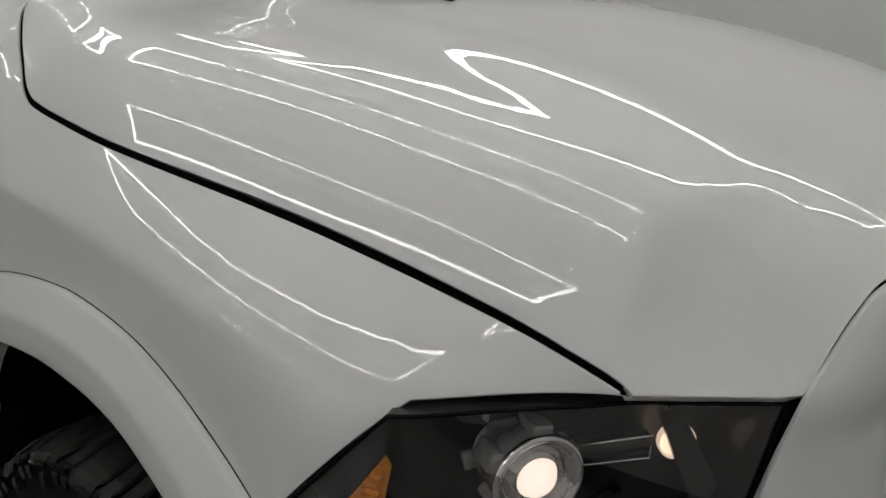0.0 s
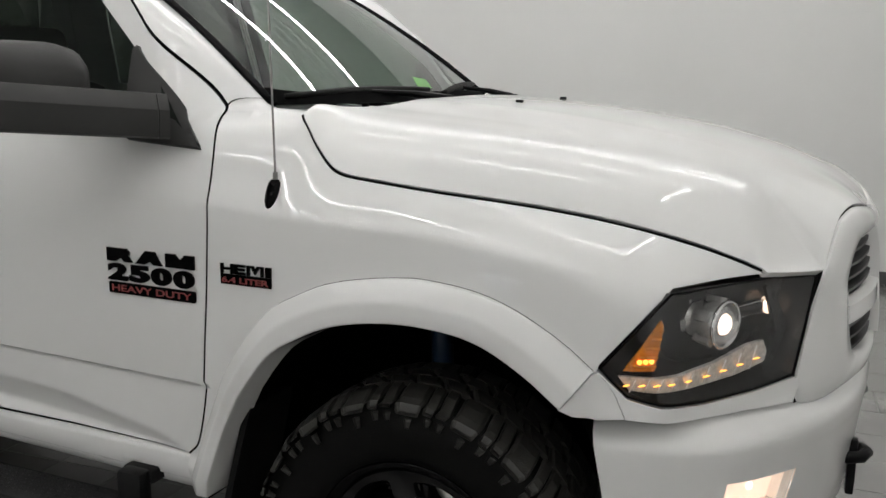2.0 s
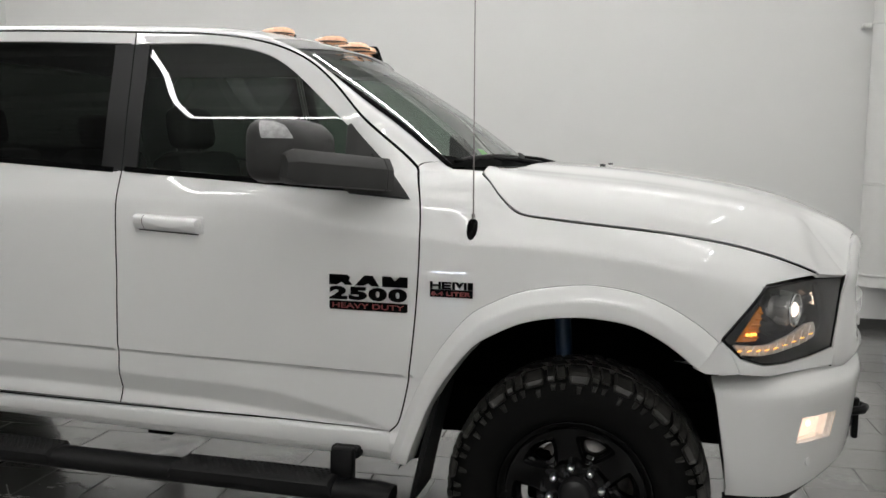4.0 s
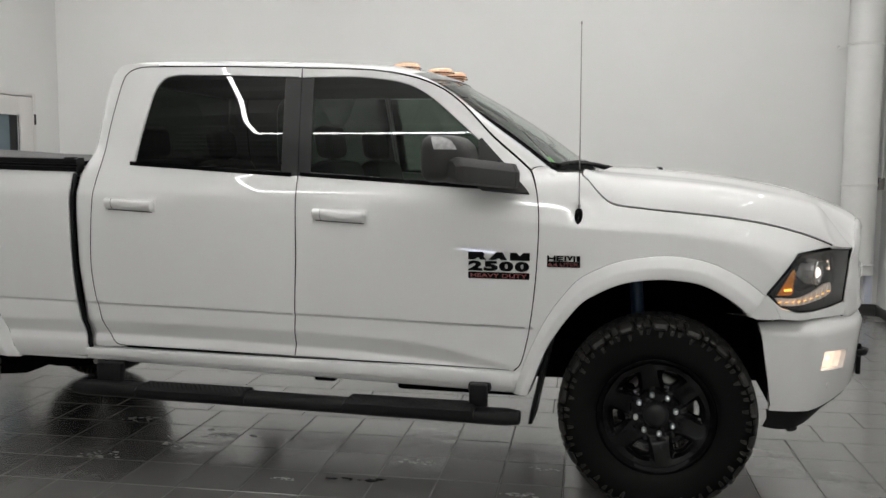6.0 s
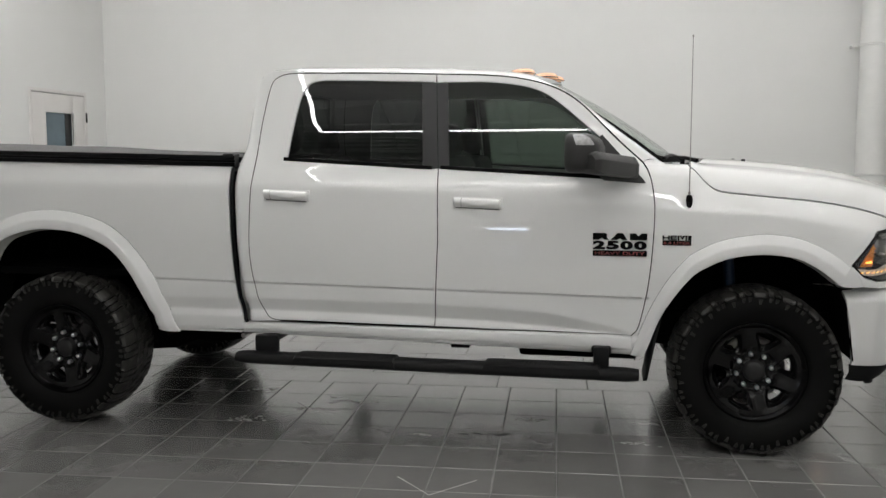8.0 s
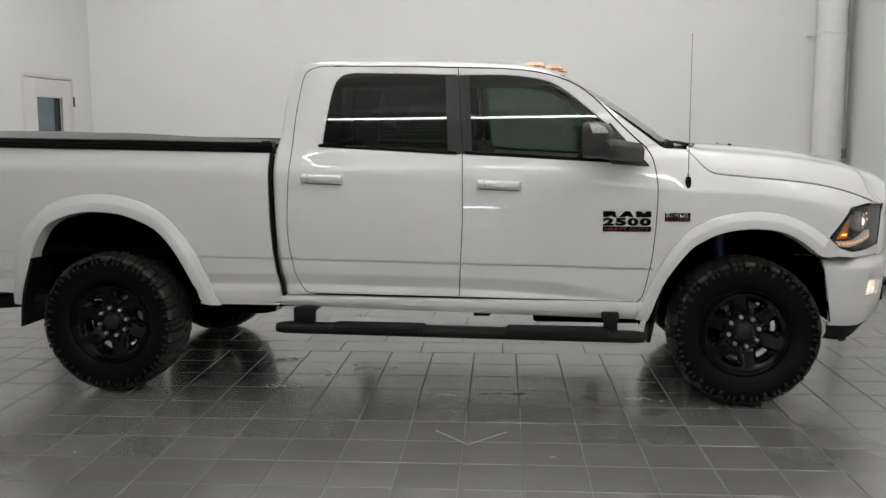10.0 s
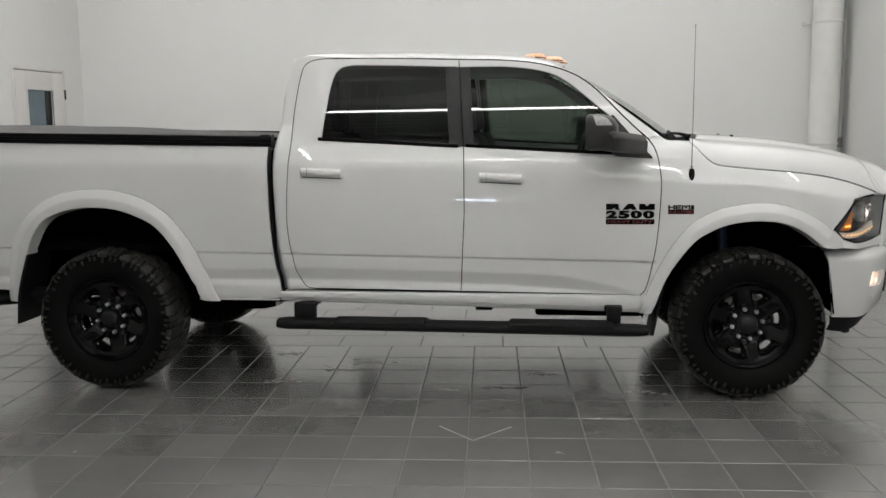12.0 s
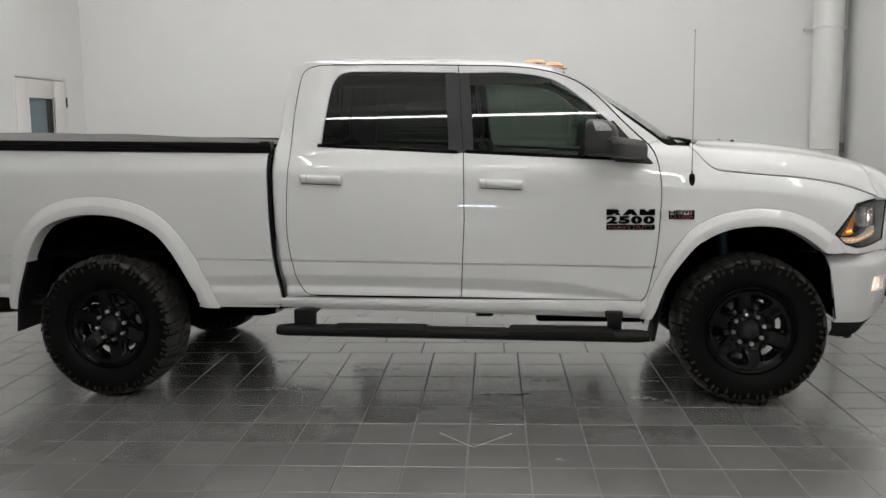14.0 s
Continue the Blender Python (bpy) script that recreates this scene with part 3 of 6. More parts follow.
CREASE += [(x, float(f(x)) + d) for x in np.arange(-5.05, -0.62, 0.03) for f, ds in ((valley_z, (-0.048, -0.040, -0.036, -0.032, -0.026, -0.012, -0.006, 0.0, 0.006, 0.012)), (turn_z, (-0.014, -0.006, 0.001, 0.010, 0.020))) for d in ds]
# shoulder line of the front fender
KNEE = [(x, float(KNEE_Z(x)) + 0.0045 * d) for x in np.arange(-0.56, 0.50, 0.016) for d in range(-5, 7)]
# outlines along the side, as (x, z)
HOOD_GAP = curve([(-0.345, 1.474), (-0.312, 1.447), (-0.277, 1.406), (-0.239, 1.369), (-0.205, 1.349), (-0.165, 1.3405)] + [(x, 1.3238 - 0.0927 * x + 0.0471 * x**2 - 0.2738 * x**3) for x in (-0.10, 0.0, 0.10, 0.20, 0.30, 0.40, 0.50, 0.60, 0.67, 0.735)], 5)
DOOR_FRONT = curve([(-0.62, 0.603), (-0.585, 0.65), (-0.549, 0.816), (-0.527, 1.012), (-0.517, 1.238), (-0.528, 1.364), (-0.548, 1.441), (-0.573, 1.489)], 5)
PILLAR_CUT = curve([(-0.573, 1.489), (-0.73, 1.630), (-0.895, 1.793), (-1.025, 1.876), (-1.185, 1.926), (-1.38, 1.951), (-1.672, 1.962)], 6)
B_CUT = [(-1.672, 1.962), (-1.632, 1.451), (-1.628, 1.337), (-1.627, 1.075), (-1.641, 0.808), (-1.652, 0.614)]
REAR_CUT = curve([(-1.672, 1.962), (-2.05, 1.974), (-2.42, 1.979), (-2.52, 1.976), (-2.583, 1.955), (-2.615, 1.91), (-2.64, 1.771), (-2.655, 1.604), (-2.653, 1.471), (-2.660, 1.339), (-2.669, 1.205), (-2.675, 1.003), (-2.656, 0.833), (-2.625, 0.70), (-2.575, 0.634), (-2.52, 0.622)], 5)
ARCH_F = curve([(-0.60, 0.50), (-0.50, 0.74), (-0.375, 0.93), (-0.225, 1.025), (0.0, 1.058), (0.172, 1.038), (0.31, 0.955), (0.40, 0.90)], 6)
FRONT_WINDOW = curve([(-0.60, 1.405), (-0.725, 1.552), (-0.889, 1.698), (-1.052, 1.829), (-1.182, 1.886), (-1.378, 1.914), (-1.56, 1.917)], 5) + [(-1.652, 1.917), (-1.622, 1.462), (-1.55, 1.458)]
REAR_WINDOW = [(-1.652, 1.456), (-1.686, 1.919), (-2.04, 1.931)] + curve([(-2.25, 1.935), (-2.318, 1.934), (-2.385, 1.912), (-2.425, 1.838), (-2.452, 1.669), (-2.470, 1.506)], 5)


def badge_blocks(name, shapes, m, mat, parent, depth=0.006, label=""):
    """Plain raised block shapes."""
    for poly in shapes:
        bm = bmesh.new()
        lo = [bm.verts.new(m @ Vector((x, y, 0))) for x, y in poly]
        hi = [bm.verts.new(m @ Vector((x, y, depth))) for x, y in poly]
        bm.faces.new(hi)
        for i in range(len(poly)):
            j = (i + 1) % len(poly)
            bm.faces.new((lo[i], lo[j], hi[j], hi[i]))
        part(name, bm, mat, parent, label, smooth=False)


def on_flank(s, x, z, w, off=0.0):
    """Frame lying on the body side with its lower corner at (x, z), reading towards the truck's front on the right side."""
    a = Vector(flank(s, off)(np.array(x), np.array(z)))
    b = Vector(flank(s, off)(np.array(x + w), np.array(z)))
    c = Vector(flank(s, off)(np.array(x), np.array(z + 0.1)))
    u = (b - a).normalized() if s < 0 else (a - b).normalized()
    v = (c - a).normalized()
    n = u.cross(v).normalized()
    v = n.cross(u)
    return Matrix.Translation(a if s < 0 else b) @ Matrix((u, v, n)).transposed().to_4x4()


def door_handle(s, x, z, parent):
    """Painted pull handle standing off the skin over a shallow cup."""
    y = float(half_width(x + 0.12, z))
    rows = []
    for t in np.concatenate([[0.0, 0.012, 0.03], np.linspace(0.07, 0.93, 15), [0.97, 0.988, 1.0]]):
        e = min(1.0, 0.55 + 18 * min(t, 1 - t))
        out, dip = 0.040 * min(1.0, 0.60 + 13 * min(t, 1 - t)), 0.010 * math.sin(math.pi * t)
        ridge = 0.003 - 0.010 * smooth01(1 - abs(2 * t - 1.1) * 1.3)
        rows.append([(t * 0.25, s * y, -0.012 * t + z * e) for y, z in ((-0.004, 0.027), (out * 0.55, 0.026), (out * 0.85, 0.021), (out * 0.97, 0.015), (out, ridge + 0.003), (out * 0.98, ridge - 0.002), (out * 0.80 - dip * 0.5, -0.014), (out * 0.62 - dip, -0.021), (out * 0.35 - dip, -0.025), (-0.004, -0.026))])
    grip = loft("handle", rows, PAINT, parent, closed=True)
    grip.location = (x, s * y, z)
    # dark line under the grip, standing in for its shadow
    v, fc = tube([(x + d, s * (y + 0.005), z - 0.0275 - 0.048 * d) for d in np.linspace(0.012, 0.24, 8)], 0.0022, 6)
    link("handle_shadow", v, fc, TRIM, parent)
    v, fc = tube([(x + 0.044, s * (y + d), z - 0.002 + h) for d, h in ((0.022, 0.0265), (0.035, 0.022), (0.0402, 0.014), (0.0412, 0.003), (0.0385, -0.003), (0.030, -0.016), (0.020, -0.023))], 0.0010, 6)
    link("cap_seam", v, fc, TRIM, parent)
    bm = bmesh.new()
    box(bm, (x + 0.125, s * (y + 0.001), z - 0.007), (0.262, 0.006, 0.060), 0.0025)
    part("handle_recess", bm, PAINT, parent)


def side_panels(s):
    """Everything hung on one side of the body."""
    out = (0, s, 0.25)
    f = flank(s)
    # front fender
    top = [(-0.563, 1.496), (-0.52, 1.488), (-0.44, 1.474)]
    outline = HOOD_GAP + [(0.563, 1.1505)] + [(0.437, 0.993), (0.428, 0.965), (0.41, 0.91)] + ARCH_F[::-1] + [(-0.625, 0.50)] + DOOR_FRONT + top
    fender = panel("front_fender", outline, f, out, PAINT, truck, step=0.018, gap=0.0038, lines=KNEE)
    # doors
    def pane_skin(x, z):
        """Side glass: straight on down where the door rolls outwards below it."""
        top = np.maximum(z, 1.50)
        lay = (half_width(np.minimum(x, -0.80), 1.62) - half_width(np.minimum(x, -0.80), 1.50)) / 0.12
        return np.stack([x, s * (half_width(np.minimum(x, -0.80), top) + lay * (z - top) - 0.010), z], -1)
    fd = panel("front_door", DOOR_FRONT + PILLAR_CUT[1:] + B_CUT[1:], f, out, PAINT, truck, holes=[FRONT_WINDOW], step=0.03, gap=0.0036, lines=CREASE)
    rd = panel("rear_door", [(-1.652, 0.614)] + B_CUT[::-1][1:] + REAR_CUT[1:], f, out, PAINT, truck, holes=[REAR_WINDOW], step=0.03, gap=0.0036, lines=CREASE)
    for d, hole, name, mat in ((fd, FRONT_WINDOW, "front", GLASS), (rd, REAR_WINDOW, "rear", DARK_GLASS)):
        g = panel("window", hole, pane_skin, out, mat, d, step=0.05, thick=0, gap=0.001)
        g.visible_shadow = False
        # rubber belt strip along the foot of the pane
        xs = np.linspace(-0.60, -1.62, 24) if name == "front" else np.linspace(-1.665, -2.49, 20)
        za = (lambda x: 1.405 + (x + 0.60) / -0.95 * 0.053) if name == "front" else (lambda x: 1.458 + (x + 1.65) / -0.82 * 0.046)
        rows = []
        for x in xs:
            z = za(x)
            y = float(half_width(x, z))
            rows.append([(x, s * (y - 0.008), z + 0.012), (x, s * (y + 0.005), z + 0.010), (x, s * (y + 0.006), z - 0.008), (x, s * (y - 0.006), z - 0.010)])
        loft("belt_strip", rows, GLOSS_BLACK, d, closed=True)
    # charcoal appliques either side of the middle pillar
    panel("pillar_trim", [(-1.575, 1.462), (-1.607, 1.914), (-1.6665, 1.916), (-1.6312, 1.456)], flank(s, 0.001), out, GREY_TRIM, fd, step=0.05, thick=0.008, gap=0.001, label="charcoal pillar applique")
    panel("pillar_trim", [(-1.6345, 1.456), (-1.6700, 1.916), (-1.748, 1.917), (-1.715, 1.456)], flank(s, 0.001), out, GREY_TRIM, rd, step=0.05, thick=0.008, gap=0.001, label="charcoal pillar applique")
    # dark strips in the shut lines and hood gap, standing in for their shade
    for path in (DOOR_FRONT + PILLAR_CUT[1:], B_CUT, REAR_CUT, [(-0.64, 0.606), (-1.652, 0.608), (-2.52, 0.615)]):
        pts = dense(path, 0.03)[: -max(1, int(math.ceil(math.dist(path[0], path[-1]) / 0.03)))]
        v, fc = tube([tuple(flank(s, -0.0046)(np.array(x), np.array(z))) for x, z in list(pts) + [path[-1]]], 0.0044 if path[0][1] > 0.61 or len(path) > 3 else 0.0026, 6)
        link("shut_line_shade", v, fc, UNDER, truck)
    # the same painted shade, sunk along the hood gap
    gap_line = []
    for x, z in HOOD_GAP[:-1]:
        p = flank(s)(np.array(x), np.array(z))
        n = np.cross(flank(s)(np.array(x + 0.001), np.array(z)) - p, flank(s)(np.array(x), np.array(z + 0.001)) - p)
        n *= (s if n[1] > 0 else -s) / np.linalg.norm(n)
        gap_line.append(tuple(p - 0.0085 * n))
    v, fc = tube(gap_line, 0.0058, 6)
    link("hood_gap_shade", v, fc, UNDER, truck)
    door_handle(s, -1.541, 1.284, fd)
    door_handle(s, -2.581, 1.316, rd)
    # sill under the doors
    sill = []
    for x in np.linspace(-2.735, -0.615, 40):
        t = (x + 2.735) / 2.12
        z0, z1, z2 = 0.597 - 0.004 * t, 0.560 - 0.038 * t, 0.545 - 0.045 * t
        sill.append([(x, s * 0.90, z0 + 0.012), (x, s * 0.928, z0 + 0.006), (x, s * 0.9345, z0 + 0.001), (x, s * 0.936, z0 - 0.006), (x, s * 0.9355, z1 + 0.010), (x, s * 0.934, z1 + 0.007), (x, s * 0.922, z1 + 0.004), (x, s * 0.923, z1 - 0.002), (x, s * 0.916, z2), (x, s * 0.87, z2 - 0.01)])
    loft("rocker_panel", sill, PAINT, truck, angle=60)
    # cab corner behind the rear door; its rear edge follows the bed's front edge
    EDGE_Z = (0.56, 0.624, 0.796, 1.0, 1.24, 1.42, 1.52, 1.75)
    EDGE_X = (-2.686, -2.702, -2.732, -2.750, -2.757, -2.758, -2.752, -2.735)
    def corner(x, z):
        y = half_width(x, z)
        t = np.clip((np.interp(z, EDGE_Z, EDGE_X) + 0.032 - x) / 0.034, 0, 1)
        return np.stack([x, s * (y - 0.032 * (1 - np.sqrt(np.clip(1 - t * t, 0, 1)))), z], -1)
    rear = [(-2.52, 0.618), (-2.697, 0.612)] + list(zip(EDGE_X, EDGE_Z))[1:] + [(-2.692, 1.94), (-2.655, 1.985), (-2.60, 2.0), (-2.42, 1.995), (-2.42, 1.982)]
    panel("cab_corner", REAR_CUT[10:] + rear, corner, out, PAINT, truck, step=0.022, gap=0.002, lines=CREASE)
    # cargo bed side
    arch_r = curve([(-3.17, 0.545), (-3.29, 0.80), (-3.42, 1.01), (-3.58, 1.105), (-3.80, 1.155), (-4.0, 1.14), (-4.17, 1.08), (-4.30, 0.95), (-4.38, 0.78), (-4.41, 0.585)], 6)
    bed = curve([(-2.783, 1.470), (-2.786, 1.388), (-2.784, 1.238), (-2.778, 1.001), (-2.763, 0.796), (-2.734, 0.624), (-2.716, 0.565)], 5) + [(-2.78, 0.556)] + arch_r + [(-4.6, 0.60), (-5.04, 0.63), (-5.04, 1.523)]
    panel("bed_side", bed, f, out, PAINT, truck, step=0.035, lines=CREASE)
    bm = bmesh.new()
    box(bm, (-3.0, s * 0.895, 0.548), (0.5, 0.04, 0.012), 0.003)
    part("bed_hem", bm, PAINT, truck)
    # dark edge seal facing the cab
    pts = [(-2.772, s * 0.925, 1.455)] + [(x + 0.012, s * (float(half_width(x, z)) - 0.012), z) for x, z in curve([(-2.786, 1.388), (-2.784, 1.238), (-2.778, 1.001), (-2.763, 0.796), (-2.734, 0.624), (-2.716, 0.575)], 4)]
    v, fc = tube(pts, 0.011, 8)
    link("bed_seal", v, fc, SATIN_BLACK, truck)

    # wheel-arch flares
    def flare(name, outer, inner, n=40):
        o = np.array(curve(outer, 8))
        i = np.array(curve(inner, 8))
        o = o[np.linspace(0, len(o) - 1, n).round().astype(int)]
        i = i[np.linspace(0, len(i) - 1, n).round().astype(int)]
        rows = []
        for a, b in zip(o, i):
            row = []
            for t, st in ((0, -0.006), (0.0, 0.009), (0.012, 0.0115), (0.04, 0.0135), (0.20, 0.0225), (0.42, 0.0350), (0.47, 0.0375), (0.52, 0.0388), (0.57, 0.0393), (0.75, 0.0398), (0.94, 0.040), (0.98, 0.0385), (1.0, 0.034)):
                p = a + (b - a) * t
                w = float(half_width(np.clip(a[0] + (b[0] - a[0]) * min(t, 0.15), -5, 0.42), a[1]))
                row.append((p[0], s * (w + st), p[1]))
            w = float(half_width(min(a[0], 0.42), a[1]))
            row.append((b[0], s * (w + 0.02), b[1]))
            row.append((b[0] + (b[0] - a[0]) * 0.1, s * (w - 0.06), b[1] + (b[1] - a[1]) * 0.1))
            rows.append(row)
        # thin dark line drawn as the shadow along the flare's outer edge
        v, f = tube([(p[0], s * (float(half_width(min(p[0], 0.42), p[1])) + 0.0004), p[1]) for p in o], 0.0011, 6)
        link("flare_shadow_line", v, f, TRIM, truck)
        return loft(name, rows, PAINT, truck, angle=50)
    flare("fender_flare", [(-0.622, 0.499), (-0.556, 0.685), (-0.468, 0.865), (-0.357, 1.011), (-0.265, 1.070), (-0.165, 1.110), (-0.01, 1.135), (0.09, 1.133), (0.187, 1.116), (0.275, 1.081), (0.362, 1.030), (0.424, 0.980)],
          [(-0.556, 0.5), (-0.468, 0.727), (-0.345, 0.906), (-0.255, 0.972), (-0.15, 1.017), (-0.02, 1.037), (0.10, 1.033), (0.19, 1.012), (0.282, 0.962), (0.364, 0.898)])
    flare("bed_flare", [(-4.47, 0.52), (-4.455, 0.60), (-4.43, 0.78), (-4.385, 0.92), (-4.32, 1.015), (-4.246, 1.093), (-4.15, 1.158), (-4.02, 1.202), (-3.88, 1.218), (-3.74, 1.211), (-3.60, 1.178), (-3.50, 1.135), (-3.405, 1.066), (-3.325, 0.972), (-3.254, 0.865), (-3.187, 0.70), (-3.118, 0.535)],
          [(-4.375, 0.52), (-4.355, 0.66), (-4.304, 0.81), (-4.239, 0.948), (-4.162, 1.035), (-4.051, 1.083), (-3.944, 1.106), (-3.838, 1.110), (-3.70, 1.096), (-3.575, 1.054), (-3.472, 0.996), (-3.385, 0.895), (-3.31, 0.765), (-3.265, 0.66), (-3.218, 0.545)])
    # black liners inside the arches
    for cx, arch in ((0.0, [(-0.60, 0.46), (-0.50, 0.72), (-0.375, 0.915), (-0.225, 1.01), (0.0, 1.045), (0.172, 1.023), (0.31, 0.94), (0.42, 0.80), (0.47, 0.50)]), (-3.8, [(-4.39, 0.46), (-4.32, 0.82), (-4.17, 1.05), (-4.05, 1.098), (-3.94, 1.12), (-3.838, 1.125), (-3.70, 1.11), (-3.57, 1.07), (-3.46, 1.01), (-3.30, 0.79), (-3.20, 0.50)])):
        rows = [[(x, s * y, z) for y in (0.90, 0.80, 0.60, 0.42)] + [(x * 0.4 + cx * 0.6, s * 0.40, z - 0.05 if z > 0.9 else z)] for x, z in curve(arch, 5)]
        loft("wheel_liner", rows, UNDER, truck)
        bm = bmesh.new()
        box(bm, (cx, s * 0.40, 0.84), (1.06, 0.03, 0.46), 0.004)
        part("inner_arch", bm, UNDER, truck)
    # mud flaps
    for pts in ([(-0.455, 0.90, 0.74), (-0.50, 0.915, 0.54), (-0.535, 0.925, 0.365)], [(-4.285, 0.985, 0.82), (-4.345, 0.995, 0.60), (-4.365, 1.0, 0.395)]):
        rows = [[(x, s * 0.70, z), (x, s * y, z), (x - 0.014, s * (y + 0.006), z), (x - 0.020, s * (y - 0.006), z), (x - 0.020, s * 0.70, z)] for x, y, z in curve(pts, 5)]
        loft("mud_flap", rows, TRIM, truck, closed=True)
    return fender, fd


for side in (-1, 1):
    fender, fdoor = side_panels(side)
    # badges: raised block shapes for the maker's marks, readable numbers and words lettered
    m = on_flank(side, -0.822, 1.017, 0.27, 0.001)
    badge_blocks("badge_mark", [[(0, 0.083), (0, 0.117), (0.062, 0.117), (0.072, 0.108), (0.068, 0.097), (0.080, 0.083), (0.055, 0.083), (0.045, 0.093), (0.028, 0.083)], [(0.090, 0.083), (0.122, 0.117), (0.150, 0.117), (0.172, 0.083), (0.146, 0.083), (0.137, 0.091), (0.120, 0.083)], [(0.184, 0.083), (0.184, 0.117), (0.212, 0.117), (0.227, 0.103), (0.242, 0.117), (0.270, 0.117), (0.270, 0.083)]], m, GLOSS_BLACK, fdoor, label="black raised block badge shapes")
    for k, ch in enumerate("2500"):
        lettering("badge_number", ch, 0.0625, 0.044, 0.006, GLOSS_BLACK, fdoor, m @ Matrix.Translation((0.0685 * k, 0.034, 0)), "black raised digit of the number 2500", bold=0.06)
    badge_blocks("badge_bar", [[(0.003, 0), (0, 0.004), (0, 0.026), (0.003, 0.029), (0.267, 0.029), (0.27, 0.026), (0.27, 0.004), (0.267, 0)]], m, GLOSS_BLACK, fdoor, 0.004, "black bar under the number")
    lettering("badge_words", "HEAVY DUTY", 0.248, 0.017, 0.002, RED_INK, fdoor, m @ Matrix.Translation((0.011, 0.006, 0.004)), "dark red words HEAVY DUTY on a black bar", bold=0.012)
    m = on_flank(side, -0.477, 1.076, 0.14, 0.001)
    bars = lambda x, w: [[(x, 0.026), (x, 0.050), (x + 0.008, 0.050), (x + 0.008, 0.026)], [(x + 0.008, 0.035), (x + 0.008, 0.041), (x + w - 0.008, 0.041), (x + w - 0.008, 0.035)], [(x + w - 0.008, 0.026), (x + w - 0.008, 0.050), (x + w, 0.050), (x + w, 0.026)]]
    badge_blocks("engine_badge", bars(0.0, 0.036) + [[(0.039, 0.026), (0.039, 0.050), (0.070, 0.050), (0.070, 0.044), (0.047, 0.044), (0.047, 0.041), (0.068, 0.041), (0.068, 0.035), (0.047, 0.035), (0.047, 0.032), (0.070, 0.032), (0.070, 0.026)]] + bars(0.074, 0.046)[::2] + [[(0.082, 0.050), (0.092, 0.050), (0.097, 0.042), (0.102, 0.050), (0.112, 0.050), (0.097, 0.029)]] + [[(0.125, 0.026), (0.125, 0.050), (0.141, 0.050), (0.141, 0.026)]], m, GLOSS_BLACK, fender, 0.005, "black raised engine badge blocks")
    badge_blocks("engine_bar", [[(0, 0), (0, 0.025), (0.141, 0.025), (0.141, 0)]], m, GLOSS_BLACK, fender, 0.004, "black bar with red words")
    lettering("engine_words", "6.4 LITER", 0.130, 0.014, 0.002, RED_INK, fender, m @ Matrix.Translation((0.005, 0.005, 0.005)), "dark red words 6.4 LITER")


# ---- hood ----
GX = tuple(p[0] for p in HOOD_GAP)
GZ = tuple(p[1] for p in HOOD_GAP)
GY = tuple(half_width(np.array(GX), np.array(GZ)))
TOP_Z = spline((-0.40, -0.17, 0.112, 0.40, 0.637, 0.80, 0.90, 0.96), (1.512, 1.5085, 1.4925, 1.457, 1.4085, 1.349, 1.285, 1.222))
NOSE = ((0.79, 0.637, 1.163), (0.842, 0.556, 1.157), (0.851, 0.522, 1.205), (0.858, 0.490, 1.240), (0.867, 0.451, 1.268), (0.890, 0.365, 1.284), (0.915, 0.235, 1.272), (0.930, 0.11, 1.255), (0.935, 0.0, 1.249))
GAP_Y = pchip(GX + (0.80, 0.95), GY + (0.62, 0.42))
GAP_Z = pchip(GX + (0.80, 0.95), GZ + (1.160, 1.14))
NOSE_X = pchip([p[1] for p in NOSE[::-1]] + [GY[-1]], [p[0] for p in NOSE[::-1]] + [GX[-1]])
NOSE_Z = pchip([p[1] for p in NOSE[::-1]] + [GY[-1]], [p[2] for p in NOSE[::-1]] + [GZ[-1]])


def hood_base(x, y):
    ez = 1.3238 - 0.0927 * x + 0.0471 * x**2 - 0.2738 * x**3
    ey = 0.8861 - 0.0844 * x - 0.1913 * x**2
    d = np.clip(ey - np.abs(y), -0.03, 2)
    u = np.clip(np.abs(y) / ey, 0, 1.04)
    bend = lambda rise, at, soft: (rise * (d - soft * np.log((1 + np.exp((d - at) / soft)) / (1 + np.exp(-at / soft)))), rise * soft * np.log(1 + np.exp(at / soft)))
    roll, full = (a + b for a, b in zip(bend(1.05, 0.10, 0.035), bend(0.30, 0.036, 0.007)))
    dome = smooth01((0.56 - np.abs(y)) / 0.20)
    fade = smooth01((0.86 - x) / 0.5) * smooth01((x + 0.45) / 0.25)
    side = 0.013 * (dome - 1) * fade * smooth01(d / 0.25)
    return ez + roll + (TOP_Z(x) - ez - full) * (1 - u**2.1) + side


def hood_top(x, y):
    """Crowned hood with a raised centre; its rim meets the fender along the gap."""
    x, y = np.broadcast_arrays(np.asarray(x, float), np.asarray(y, float))
    gy = GAP_Y(x)
    off = GAP_Z(x) - hood_base(x, gy)
    d = np.clip(gy - np.abs(y), 0, 2)
    side = off * np.exp(-((d / 0.12) ** 2))
    ny = np.clip(np.abs(y), 0, 0.722)
    nx = NOSE_X(ny)
    nose = (NOSE_Z(ny) - hood_base(nx, ny)) * np.exp(-(((nx - x) / 0.11) ** 2))
    w = smooth01((x - 0.66) / 0.075)
    return np.stack([x, y, hood_base(x, y) + side * (1 - w) + nose * w], -1)


